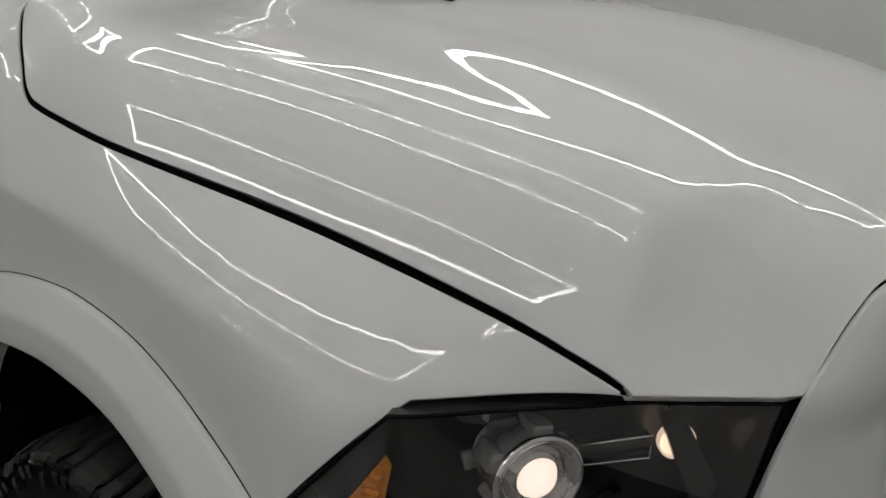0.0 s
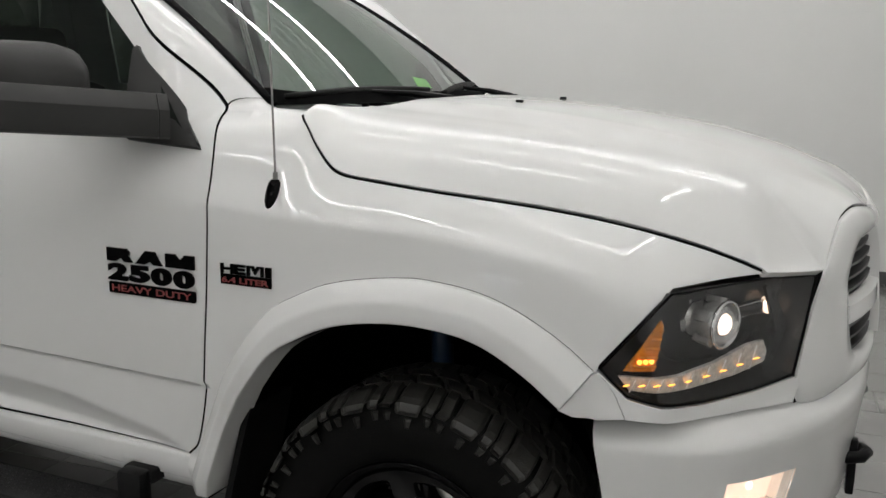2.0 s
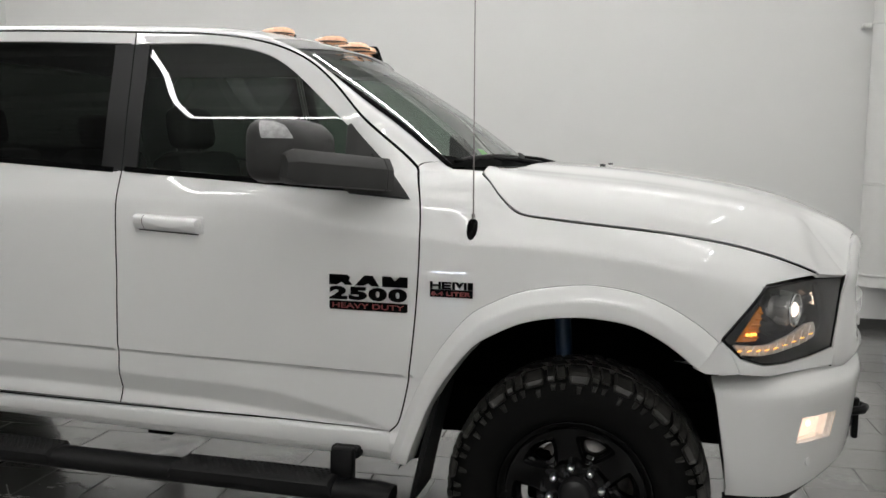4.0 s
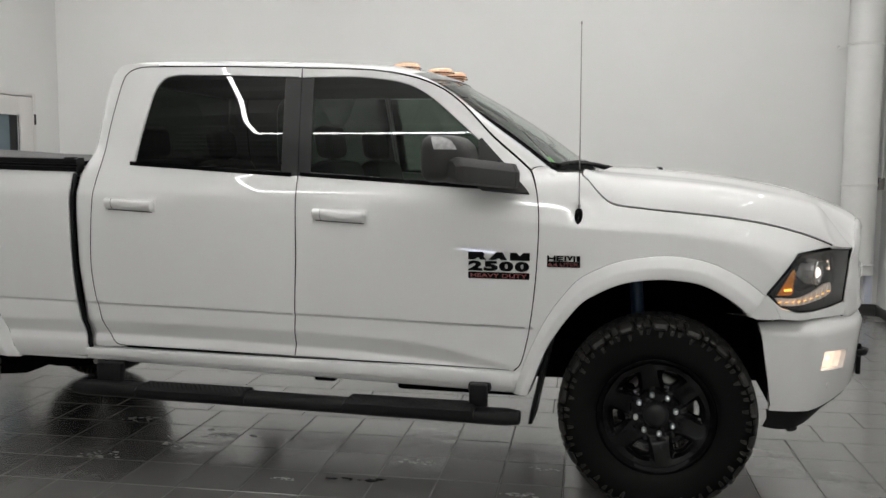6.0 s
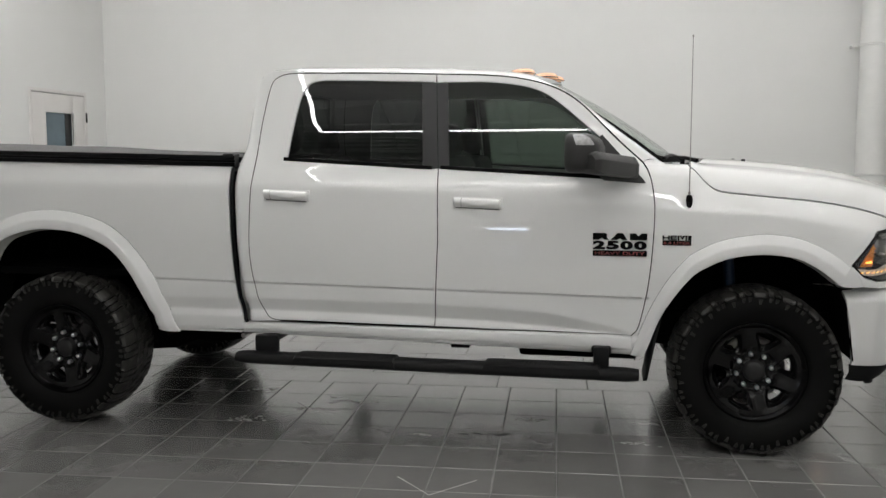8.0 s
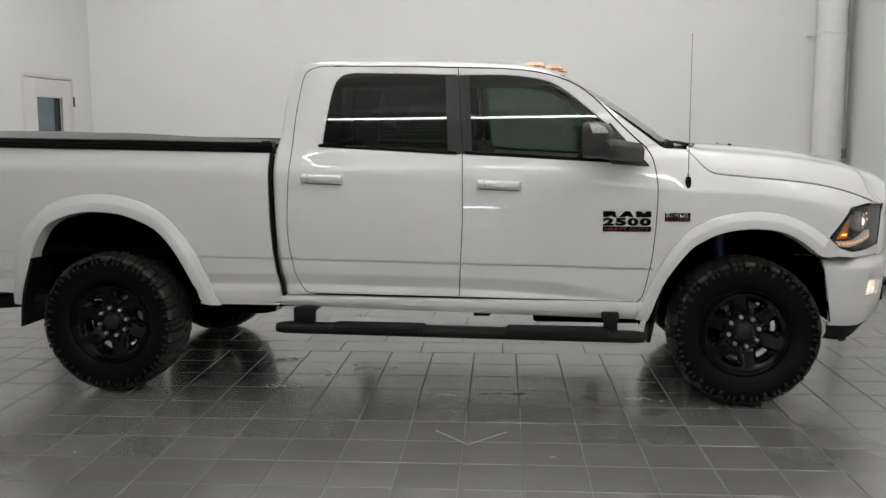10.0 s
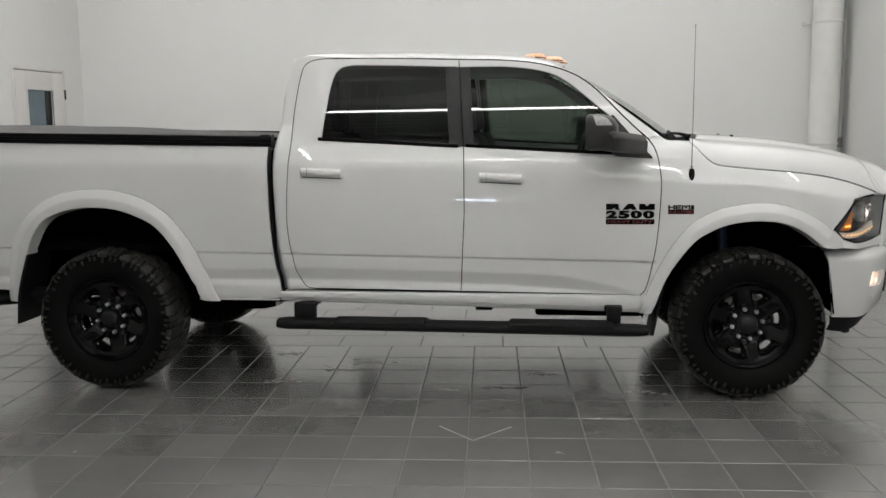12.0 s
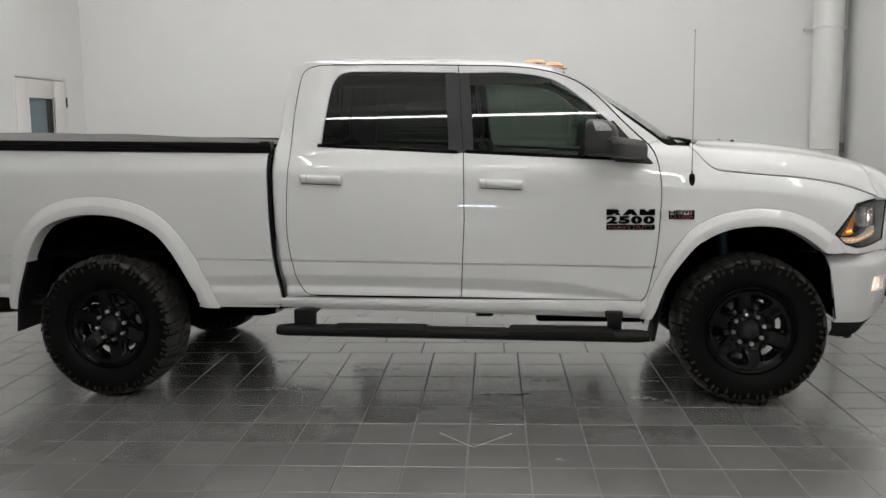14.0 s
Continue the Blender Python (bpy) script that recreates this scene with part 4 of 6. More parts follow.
gap = [(x, -float(GAP_Y(x))) for x, _ in HOOD_GAP]
right = gap + [(float(NOSE_X(y)), -y) for y in list(np.linspace(GY[-1], 0.556, 7)[1:]) + list(np.linspace(0.556, 0.02, 24)[1:])]
hood_outline = [(x, y) for x, y in right] + [(0.935, 0)] + [(x, -y) for x, y in right[::-1]]
rear_edge = curve([(-0.35, 0.785), (-0.29, 0.6), (-0.225, 0.3), (-0.205, 0.0), (-0.225, -0.3), (-0.29, -0.6), (-0.35, -0.785)], 5)
hood = panel("hood", hood_outline + rear_edge[1:-1], hood_top, (0, 0, 1), PAINT, truck, step=0.017, thick=0.02, gap=0.0038, lines=[(x, s * (float(GAP_Y(x)) - d)) for x in np.arange(-0.2, 0.66, 0.014) for d in (0.016, 0.022, 0.028, 0.033, 0.038, 0.043, 0.049, 0.056) for s in (-1, 1)])
for y in (-0.222, 0.222):
    bm = bmesh.new()
    z = float(hood_top(np.array(0.01), np.array(y))[2])
    box(bm, (0.005, y, z + 0.003), (0.022, 0.014, 0.010), 0.0035)
    part("washer_nozzle", bm, TRIM, hood)

# ---- cab top ----
def cut_z(x):
    xs = np.array([-0.573, -0.73, -0.895, -1.025, -1.185, -1.38, -1.672, -2.05, -2.42, -2.52, -2.60, -2.68])[::-1]
    zs = np.array([1.489, 1.630, 1.793, 1.876, 1.926, 1.951, 1.962, 1.974, 1.985, 1.992, 1.995, 1.96])[::-1]
    return pchip(xs, zs)(x)


CROWN = pchip((-2.74, -2.69, -2.64, -2.55, -2.40, -2.08, -1.69, -1.39, -1.22, -1.10, -1.0), (1.90, 1.975, 2.015, 2.038, 2.046, 2.045, 2.035, 2.018, 1.998, 1.970, 1.935))
rows = []
for u in np.linspace(-1, 1, 57):
    row = []
    a = math.asin(max(-1, min(1, u)))
    for t in np.linspace(0, 1, 44):
        xf = -1.040 - 0.10 * abs(u) ** 2.2
        x = -2.685 + (xf + 2.685) * t
        zc = float(cut_z(x)) + 0.0005
        yc = float(half_width(x, zc))
        z = zc + (float(CROWN(x)) - zc) * max(0.0, 1 - abs(u) ** 2.6) ** 0.62
        row.append((x, u * yc, z))
    rows.append(row)
loft("roof", rows, PAINT, truck)
ROOF_EDGE = [r[-1] for r in rows]
# windshield: edge line from foot to header
def shield(u, v):
    xe = -0.475 + (-1.135 + 0.475) * v
    ye = 0.755 + (0.640 - 0.755) * v
    ze = 1.487 + (1.912 - 1.487) * v
    bow = 0.15 - 0.06 * v
    x = xe + bow * (1 - abs(u) ** 2.2) + 0.02 * math.sin(math.pi * v)
    return Vector((x, u * ye, ze + 0.035 * v * (1 - u * u) + 0.012 * math.sin(math.pi * v)))


rows = [[shield(u, v) for v in np.linspace(0, 1, 24)] for u in np.linspace(-1, 1, 40)]
ws = loft("windshield", rows, SHIELD, truck, out=(0.6, 0, 0.8))
ws.visible_shadow = False
loft("windshield_band", [[shield(u, v) + Vector((0.003, 0, 0.003)) for v in np.linspace(0, 0.055 + 0.05 * abs(u) ** 8, 5)] for u in np.linspace(-1, 1, 40)], UNDER, truck)
# painted header between roof and glass
rows = []
for p in ROOF_EDGE:
    g = shield(max(-1, min(1, p[1] / 0.64)), 0.985) + Vector((0, 0, 0.003))
    p = Vector(p)
    rows.append([p, p.lerp(g, 0.5) + Vector((0.004, 0, 0.003)), g])
loft("roof_header", rows, PAINT, truck)
# black band and rubber edge round the windshield
for s in (-1, 1):
    pts = [shield(s * 0.985, v) + Vector((0, 0, 0.004)) for v in np.linspace(0, 1, 16)]
    v, f = tube(pts, 0.011, 8)
    link("windshield_seal", v, f, GLOSS_BLACK, truck)
    # A pillar and cowl corner, rolling inwards from the body side to the glass
    def rolled(x, z, b, dip, n=13):
        a, up = (Vector(flank(s, -0.0014)(np.array(x), np.array(z + d))) for d in (-dip, 0.006 - dip))
        m0, m1 = (up - a).normalized() * (b - a).length, Vector((0.25, -s, -0.12)).normalized() * (b - a).length
        return [(2 * k**3 - 3 * k * k + 1) * a + (k**3 - 2 * k * k + k) * m0 + (3 * k * k - 2 * k**3) * b + (k**3 - k * k) * m1 for k in (i / (n - 1) for i in range(n))]
    foot = rolled(-0.569, 1.493, shield(s, 0.04), 0.0)
    rows = []
    for t in np.linspace(0, 1, 26):
        d = np.array(PILLAR_CUT)[int(round(t * 24))]
        a = Vector((d[0] + 0.004, s * (float(half_width(d[0], d[1])) - 0.001), d[1] + 0.004))
        b = shield(s, min(1.0, (d[1] - 1.47) / 0.445)) if t < 0.97 else shield(s, 1.0)
        if t == 0:
            b = shield(s, 0.04)
        row = []
        near = 1 - smooth01(t / 0.35)
        for k, q in zip(np.linspace(0, 1, 13), foot):
            p = a.lerp(b, k)
            bulge = 0.022 * math.sin(math.pi * k) * (0.6 + 0.4 * t)
            row.append(p + Vector((0.5, s * 0.6, 0.62)) * bulge * (1 - near) + (q - foot[0].lerp(foot[-1], k)) * near)
        rows.append(row)
    loft("pillar", rows, PAINT, truck)
    inner = [shield(s, 0.04), shield(s, 0.03), shield(s, 0.02), shield(s, 0.01) + Vector((0.008, 0, -0.002)), shield(s * 0.99, 0.0) + Vector((0.015, 0, -0.004)), Vector((-0.395, s * 0.745, 1.482)), Vector((-0.345, s * 0.735, 1.476))]
    loft("cowl_corner", [rolled(x, z, b, 0.008) for (x, z), b in zip(((-0.568, 1.497), (-0.545, 1.4925), (-0.52, 1.488), (-0.48, 1.481), (-0.44, 1.474), (-0.395, 1.474), (-0.345, 1.474)), inner)], PAINT, truck)
    v, f = tube([p + Vector((0.0, s * 0.0002, 0.0002)) for p in foot], 0.0008, 6)
    link("pillar_seam", v, f, GREY_TRIM, truck)
pts = [shield(u, 0.0) + Vector((0.0, 0, -0.012)) for u in np.linspace(-0.96, 0.96, 40)]
rows = []
for p, u in zip(pts, np.linspace(-0.96, 0.96, 40)):
    rx = -0.205 - 0.148 * abs(u) ** 1.7
    rz = float(hood_top(np.array(rx), np.array(p.y))[2]) - 0.022 if abs(u) < 0.98 else 1.448
    rows.append([p + Vector((-0.05, 0, 0.0)), p + Vector((0.01, 0, -0.002)), Vector(((p.x + rx) / 2, p.y, min(p.z, rz) - 0.012)), Vector((rx + 0.03, p.y * 0.99, rz))])
loft("cowl", rows, UNDER, truck)


# wipers
def wiper(pivot, tip0, tip1):
    w = empty("wiper", pivot, parent=truck)
    rel = lambda p: Vector(p) - Vector(pivot)
    bm = bmesh.new()
    rod(bm, rel(pivot) + Vector((0, 0, -0.02)), rel(pivot) + Vector((0, 0, 0.018)), 0.020, 12)
    mid = (rel(tip0) + rel(tip1)) / 2 + Vector((0.0, 0, 0.010))
    d = mid - Vector((0, 0, 0.02))
    rod(bm, (0, 0, 0.008), mid * 0.45 + Vector((0, 0, 0.010)), 0.014, 8, 0.010)
    rod(bm, mid * 0.45 + Vector((0, 0, 0.010)), mid, 0.009, 8, 0.006)
    part("wiper_arm", bm, SATIN_BLACK, w)
    pts = [rel(tip0).lerp(rel(tip1), t) + Vector((0, 0, 0.006 + 0.004 * math.sin(math.pi * t))) for t in np.linspace(0, 1, 12)]
    v, f = tube(pts, lambda t: 0.007 + 0.007 * math.sin(math.pi * t), 6)
    link("wiper_blade", v, f, RUBBER, w)


def glass_at(y, v, lift=0.004):
    u = y / (0.755 - 0.1 * v)
    return shield(max(-1, min(1, u)), v) + Vector((0.006, 0, lift))


wiper((-0.25, -0.12, 1.49), tuple(glass_at(-0.70, 0.03)), tuple(glass_at(-0.05, 0.055)))
wiper((-0.27, 0.50, 1.485), tuple(glass_at(0.02, 0.03)), tuple(glass_at(0.62, 0.08)))

# tags on the glass
bm = bmesh.new()
leaf = [(-0.585, 0.365, 1.522), (-0.575, 0.465, 1.517), (-0.605, 0.470, 1.549), (-0.622, 0.390, 1.558)]
low = [bm.verts.new(p) for p in leaf]
high = [bm.verts.new(Vector(p) + Vector((0.0012, 0, 0.0012))) for p in leaf]
bm.faces.new(high)
bm.faces.new(low[::-1])
for i in range(4):
    bm.faces.new((low[i], low[(i + 1) % 4], high[(i + 1) % 4], high[i]))
part("window_tag", bm, GREEN_TAG, truck, "bright green paper tag behind the windshield")
bm = bmesh.new()
bm.faces.new([bm.verts.new(glass_at(y, v, -0.012)) for y, v in ((0.18, 0.86), (0.30, 0.86), (0.30, 0.93), (0.18, 0.93))])
part("window_sticker", bm, WHITE_TAG, truck, "pale sticker behind the windshield")

# roof marker lamps and antenna fin
for x, y in ((-1.225, -0.47), (-1.115, -0.19), (-1.085, 0.0), (-1.115, 0.19), (-1.225, 0.47)):
    x -= 0.02
    z = float(CROWN(x)) - 0.03 * (abs(y) / 0.5) ** 2
    lamp = empty("roof_lamp", (x, y, z + 0.004), parent=truck)
    for nm, mat, h, w, l in (("lamp_base", SATIN_BLACK, 0.014, 0.052, 0.088), ("lamp_cover", CAB_LAMP, 0.032, 0.043, 0.080)):
        bm = bmesh.new()
        bmesh.ops.create_uvsphere(bm, u_segments=20, v_segments=12, radius=1)
        bmesh.ops.delete(bm, geom=[v for v in bm.verts if v.co.z < -0.2], context="VERTS")
        for v in bm.verts:
            v.co = Vector((v.co.x * l + (0.02 * v.co.z if mat is CAB_LAMP else 0), v.co.y * w, v.co.z * h))
        part(nm, bm, mat, lamp, "amber lit lamp cover" if mat is CAB_LAMP else "")
rows = []
for t in np.linspace(0, 1, 8):
    z = 1.965 + 0.080 * t
    l = 0.075 * (1 - 0.35 * t) * (1 if t < 1 else 0.7)
    rows.append([(-1.155 + 0.5 * l * math.cos(a) - 0.018 * t, 0.50 + 0.014 * (1 - 0.5 * t) * math.sin(a), z) for a in np.linspace(0, 2 * math.pi, 14, endpoint=False)])
loft("antenna_fin", rows, GLOSS_BLACK, truck, closed=True)

# rear wall of the cab with its window
rows = []
for z in np.linspace(0.6, 1.98, 24):
    w = float(half_width(-2.66, z)) - 0.05
    x = -2.757 if z < 1.45 else -2.757 + 0.07 * (z - 1.45) / 0.5
    rows.append([(x, -w, z), (x - 0.01, -0.62, z), (x + 0.02, -0.62, z), (x + 0.02, -w + 0.01, z)])
for sg in (1, -1):
    loft("cab_back", [[(p[0], p[1] * sg, p[2]) for p in r] for r in rows], PAINT, truck, closed=True)
bm = bmesh.new()
box(bm, (-2.747, 0, 1.0), (0.03, 1.24, 0.72), 0.004)
box(bm, (-2.69, 0, 1.94), (0.03, 1.24, 0.06), 0.004)
part("cab_back_panel", bm, PAINT, truck)
bm = bmesh.new()
bm.faces.new([bm.verts.new(p) for p in ((-2.705, -0.62, 1.35), (-2.705, 0.62, 1.35), (-2.695, 0.62, 1.915), (-2.695, -0.62, 1.915))])
g = part("rear_window", bm, DARK_GLASS, truck)
g.visible_shadow = False
# headliner, dash, seats, steering wheel
bm = bmesh.new()
box(bm, (-1.90, 0, 1.925), (1.45, 1.36, 0.02), 0.005)
part("headliner", bm, HEADLINER, truck)
bm = bmesh.new()
box(bm, (-0.66, 0, 1.36), (0.46, 1.50, 0.12), 0.04)
box(bm, (-0.82, 0, 1.18), (0.18, 1.5, 0.34), 0.04)
part("dashboard", bm, DASH, truck)
bm = bmesh.new()
box(bm, (-1.62, 0, 0.60), (2.05, 1.70, 0.06))
part("cab_floor", bm, UNDER, truck)
for x, y, w in ((-1.32, -0.40, 0.52), (-1.32, 0.40, 0.52), (-2.32, -0.42, 0.60), (-2.32, 0.42, 0.60)):
    seat = empty("seat", (x, y, 0.63), parent=truck)
    bm = bmesh.new()
    box(bm, (0.05, 0, 0.20), (0.52, w, 0.22), 0.06)
    part("cushion", bm, CLOTH, seat)
    bm = bmesh.new()
    box(bm, (-0.24, 0, 0.56), (0.16, w, 0.68), 0.06, Matrix.Rotation(radians(-12), 3, "Y"))
    part("backrest", bm, CLOTH, seat)
    bm = bmesh.new()
    box(bm, (-0.33, 0, 0.99), (0.10, 0.27, 0.17), 0.045, Matrix.Rotation(radians(-8), 3, "Y"), 3)
    for yy in (-0.06, 0.06):
        rod(bm, (-0.32, yy, 0.84), (-0.33, yy, 0.95), 0.007, 8)
    part("headrest", bm, CLOTH, seat)
bm = bmesh.new()
v, f = tube([(-0.93 + 0.05 * math.sin(a), 0.40 + 0.185 * math.cos(a), 1.33 + 0.175 * math.sin(a)) for a in np.linspace(0, 2 * math.pi, 33)], 0.016, 8)
link("steering_wheel", v, f, TRIM, truck)

# bed: floor, inner walls, tailgate and the soft cover
bm = bmesh.new()
box(bm, (-3.90, 0, 0.86), (2.22, 1.80, 0.04))
box(bm, (-2.80, 0, 1.15), (0.03, 1.80, 0.58))
box(bm, (-5.02, 0, 1.06), (0.05, 1.78, 0.86), 0.01)
part("bed_tub", bm, UNDER, truck)
cover = empty("bed_cover", (-3.9, 0, 1.5), parent=truck)
rows = []
for x in np.linspace(-5.02, -2.775, 34):
    t = (x + 2.775) / -2.245
    base = 1.503 + 0.045 * t
    sag = 0.008 * math.sin(3.3 * math.pi * t) ** 2
    rows.append([(x + 3.9, y, base + 0.048 * (1 - abs(y / 0.9) ** 3) * min(1, 0.08 + 1.3 * t) - sag * (1 - abs(y / 0.9)) + 0.012 - 1.5) for y in np.linspace(-0.895, 0.895, 19)])
loft("vinyl_top", rows, VINYL, cover, label="black vinyl top")
for s in (-1, 1):
    rows = []
    for x in np.linspace(-5.02, -2.765, 20):
        t = (x + 2.775) / -2.245
        z = 1.476 + 0.045 * t - 1.5
        rows.append([(x + 3.9, s * yy, z + zz) for yy, zz in ((0.86, -0.02), (0.925, -0.012), (0.930, 0.008), (0.922, 0.012), (0.922, 0.022), (0.930, 0.026), (0.926, 0.048), (0.90, 0.056), (0.86, 0.056))])
    loft("side_rail", rows, SATIN_BLACK, cover, closed=True)
    bm = bmesh.new()
    box(bm, (1.095, s * 0.905, 0.022), (0.06, 0.045, 0.028), 0.008)
    part("corner_clamp", bm, TRIM, cover)

# ---- truck front ----
HL_Y = pchip((0.40, 0.437, 0.49, 0.563, 0.634, 0.728, 0.80, 0.83, 0.86), (0.955, 0.944, 0.926, 0.893, 0.812, 0.695, 0.598, 0.556, 0.515))
HL = [(0.438, 0.989), (0.563, 1.147), (0.64, 1.153), (0.728, 1.158), (0.826, 1.147), (0.812, 1.03), (0.797, 0.925), (0.72, 0.912), (0.634, 0.906), (0.56, 0.912), (0.492, 0.932)]


def lamp_skin(s, off=0.0, lean=0.0):
    """The lamp's outer face, or a face set back from it."""
    def f(x, z):
        y = HL_Y(x)
        e = 1e-3
        d = (HL_Y(x + e) - HL_Y(x - e)) / (2 * e)
        n = np.stack([-d, np.ones_like(d)], -1)
        n /= np.linalg.norm(n, axis=-1, keepdims=True)
        return np.stack([x + off * n[..., 0], s * (y + off * n[..., 1]), z + 0 * x], -1)
    return f


LAMP_SILVER = material("lamp_silver_plastic", (0.92, 0.915, 0.905), 0.2, metal=0.05, noise_scale=40, noise_amount=0.08)
LAMP_BARREL = material("lamp_barrel_clear_silver", (0.52, 0.51, 0.50), 0.10, metal=0.55, coat=1.0, noise_scale=55, noise_amount=0.25)
LAMP_BOWL = material("lamp_bowl_grey", (0.03, 0.0295, 0.029), 0.2, metal=0.3, noise_scale=25, noise_amount=0.25)


def headlight(s):
    out = (0.6, s * 0.8, 0)
    lamp = empty("headlight", (0.63, s * 0.8, 1.03), parent=truck)
    inv = Matrix.Translation((-0.63, -s * 0.8, -1.03))

    def add(ob):
        ob.parent = lamp
        ob.data.transform(inv)
        return ob
    lens = add(panel("lens", HL, lamp_skin(s), out, LENS, None, step=0.03, thick=0, gap=0.003))
    lens.visible_shadow = False
    # bowl: black walls from the lens rim to a set-back floor
    loop = dense(HL, 0.02)
    rim = lamp_skin(s, -0.004)(loop[:, 0], loop[:, 1])
    cen = np.array([0.625, 1.03])
    small = (loop - cen) * 0.93 + cen
    back = lamp_skin(s, -0.068)(small[:, 0], small[:, 1])
    edge_out = lamp_skin(s, 0.0008)(loop[:, 0], loop[:, 1])
    rows = [[tuple(p) for p in rim] + [tuple(rim[0])], [tuple(p) for p in (rim * 0.5 + back * 0.5)] + [tuple((rim * 0.5 + back * 0.5)[0])], [tuple(p) for p in back] + [tuple(back[0])]]
    add(loft("housing", rows, LAMP_BOWL, None))
    add(panel("housing_floor", [tuple(p) for p in small], lamp_skin(s, -0.068), out, LAMP_BOWL, None, step=0.03, thick=0.003, gap=0))
    # black rim seal
    v, f = tube([tuple(p) for p in edge_out] + [tuple(edge_out[0])], 0.0028, 6)
    add(link("rim_seal", v, f, GLOSS_BLACK, None))
    # projector: ribbed chrome barrel, ring and lit lens, facing forward
    c, d = Vector((0.656, s * 0.762, 1.064)), Vector((0.90, s * 0.43, -0.02)).normalized()
    q = d.to_track_quat("Y", "Z").to_matrix().to_4x4()
    for nm, prof, mat in (("projector_barrel", [(0.026, -0.105), (0.046, -0.10), (0.047, -0.062), (0.043, -0.06), (0.043, -0.038), (0.050, -0.034), (0.050, -0.006), (0.046, 0.0)], LAMP_BARREL), ("projector_ring", [(0.046, -0.004), (0.054, 0.000), (0.056, 0.005), (0.052, 0.009), (0.047, 0.007), (0.038, -0.012)], CHROME)):
        v, f = revolve([(r * 0.97, y) for r, y in prof], 40)
        me = add(link(nm, [Matrix.Translation(c) @ q @ Vector(p) for p in v], f, mat, None))
    for k in range(10):
        bm = bmesh.new()
        a = 2 * math.pi * k / 10 + 0.2
        box(bm, (0, 0, 0), (0.018, 0.040 if k % 2 else 0.030, 0.026), 0.004, None)
        m = Matrix.Translation(c) @ q @ Matrix.Rotation(a, 4, "Y") @ Matrix.Translation((0.049, -0.026 if k % 2 else -0.078, 0))
        for vv in bm.verts:
            vv.co = m @ vv.co
        add(part("barrel_block", bm, LAMP_BARREL, None))
    # dark cradle below the projector
    rows = []
    for off, k in ((-0.058, 1.0), (-0.030, 1.0), (-0.026, 0.93), (-0.034, 0.86)):
        row = []
        for i in range(17):
            a = math.pi * (1.02 + 0.96 * i / 16)
            row.append(tuple(lamp_skin(s, off)(np.array(0.640 + 0.092 * k * math.cos(a)), np.array(1.036 + 0.050 * k * math.sin(a)))))
        rows.append(row)
    add(loft("cradle", rows, GLOSS_BLACK, None))
    v, f = revolve([(0.0, 0.030), (0.016, 0.027), (0.032, 0.016), (0.043, 0.002)], 32)
    add(link("projector_lens", [Matrix.Translation(c) @ q @ Vector(p) for p in v], f, LENS, None))
    v, f = revolve([(0.0, 0.014), (0.012, 0.012), (0.020, 0.007), (0.024, 0.0)], 32)
    add(link("bulb_glow", [Matrix.Translation(c) @ q @ Vector(p) for p in v], f, BEAM, None, label="lit warm white bulb"))
    v, f = revolve([(0.024, 0.001), (0.027, -0.007), (0.031, 0.001), (0.035, -0.006), (0.042, 0.002)], 32)
    add(link("reflector_ring", [Matrix.Translation(c) @ q @ Vector(p) for p in v], f, CHROME, None, label="stepped chrome reflector ring"))
    # second reflector bar running inwards with a small lit bulb
    a, b = (Vector(lamp_skin(s, -0.045)(np.array(px), np.array(pz))) for px, pz in ((0.690, 1.078), (0.748, 1.086)))
    bm = bmesh.new()
    rod(bm, a, b, 0.013, 12, 0.015)
    add(part("reflector_arm", bm, LAMP_BOWL, None))
    u = (b - a).normalized()
    side = u.cross(Vector((0, 0, 1))).normalized() * (1 if u.cross(Vector((0, 0, 1))).y * s > 0 else -1)
    frame_pts = [p + side * 0.0145 + Vector((0, 0, h)) for p, h in ((a, 0.012), (b, 0.014), (b, -0.014), (a, -0.012))]
    v, f = tube(frame_pts + frame_pts[:1], 0.0016, 6)
    add(link("arm_frame", v, f, CHROME, None, label="bright frame of the light guide"))
    cup, facing = Vector(lamp_skin(s, -0.046)(np.array(0.770), np.array(1.083))), Vector((0.75, s * 0.66, 0)).normalized()
    turn = Matrix.Translation(cup) @ facing.to_track_quat("Y", "Z").to_matrix().to_4x4()
    v, f = revolve([(0.004, -0.016), (0.012, -0.012), (0.018, -0.003), (0.020, 0.005), (0.0215, 0.005), (0.0215, -0.004)], 24)
    add(link("small_reflector", [turn @ Vector(p) for p in v], f, FOG, None, label="warm lit reflector cup"))
    bm = bmesh.new()
    bmesh.ops.create_uvsphere(bm, u_segments=12, v_segments=8, radius=0.0055, matrix=Matrix.Translation(cup - facing * 0.006))
    add(part("small_bulb", bm, SMALL_BEAM, None, "lit small bulb"))
    # amber side reflector with its bulb
    am = [(0.487, 0.978), (0.548, 0.979), (0.562, 1.075), (0.557, 1.085)]
    add(panel("amber_reflector", am, lamp_skin(s, -0.022), out, AMBER, None, step=0.02, thick=0.006, gap=0))
    for k in range(5):
        z = 0.992 + 0.019 * k
        e = (z - 0.979) / 0.106
        x0, x1 = 0.495 + 0.064 * e, 0.546 + 0.014 * e
        rib = [tuple(lamp_skin(s, -0.012)(np.array(x0 + (x1 - x0) * u), np.array(z))) for u in (0, 0.5, 1)]
        v, f = tube(rib, 0.004, 6)
        add(link("reflector_rib", v, f, AMBER, None))
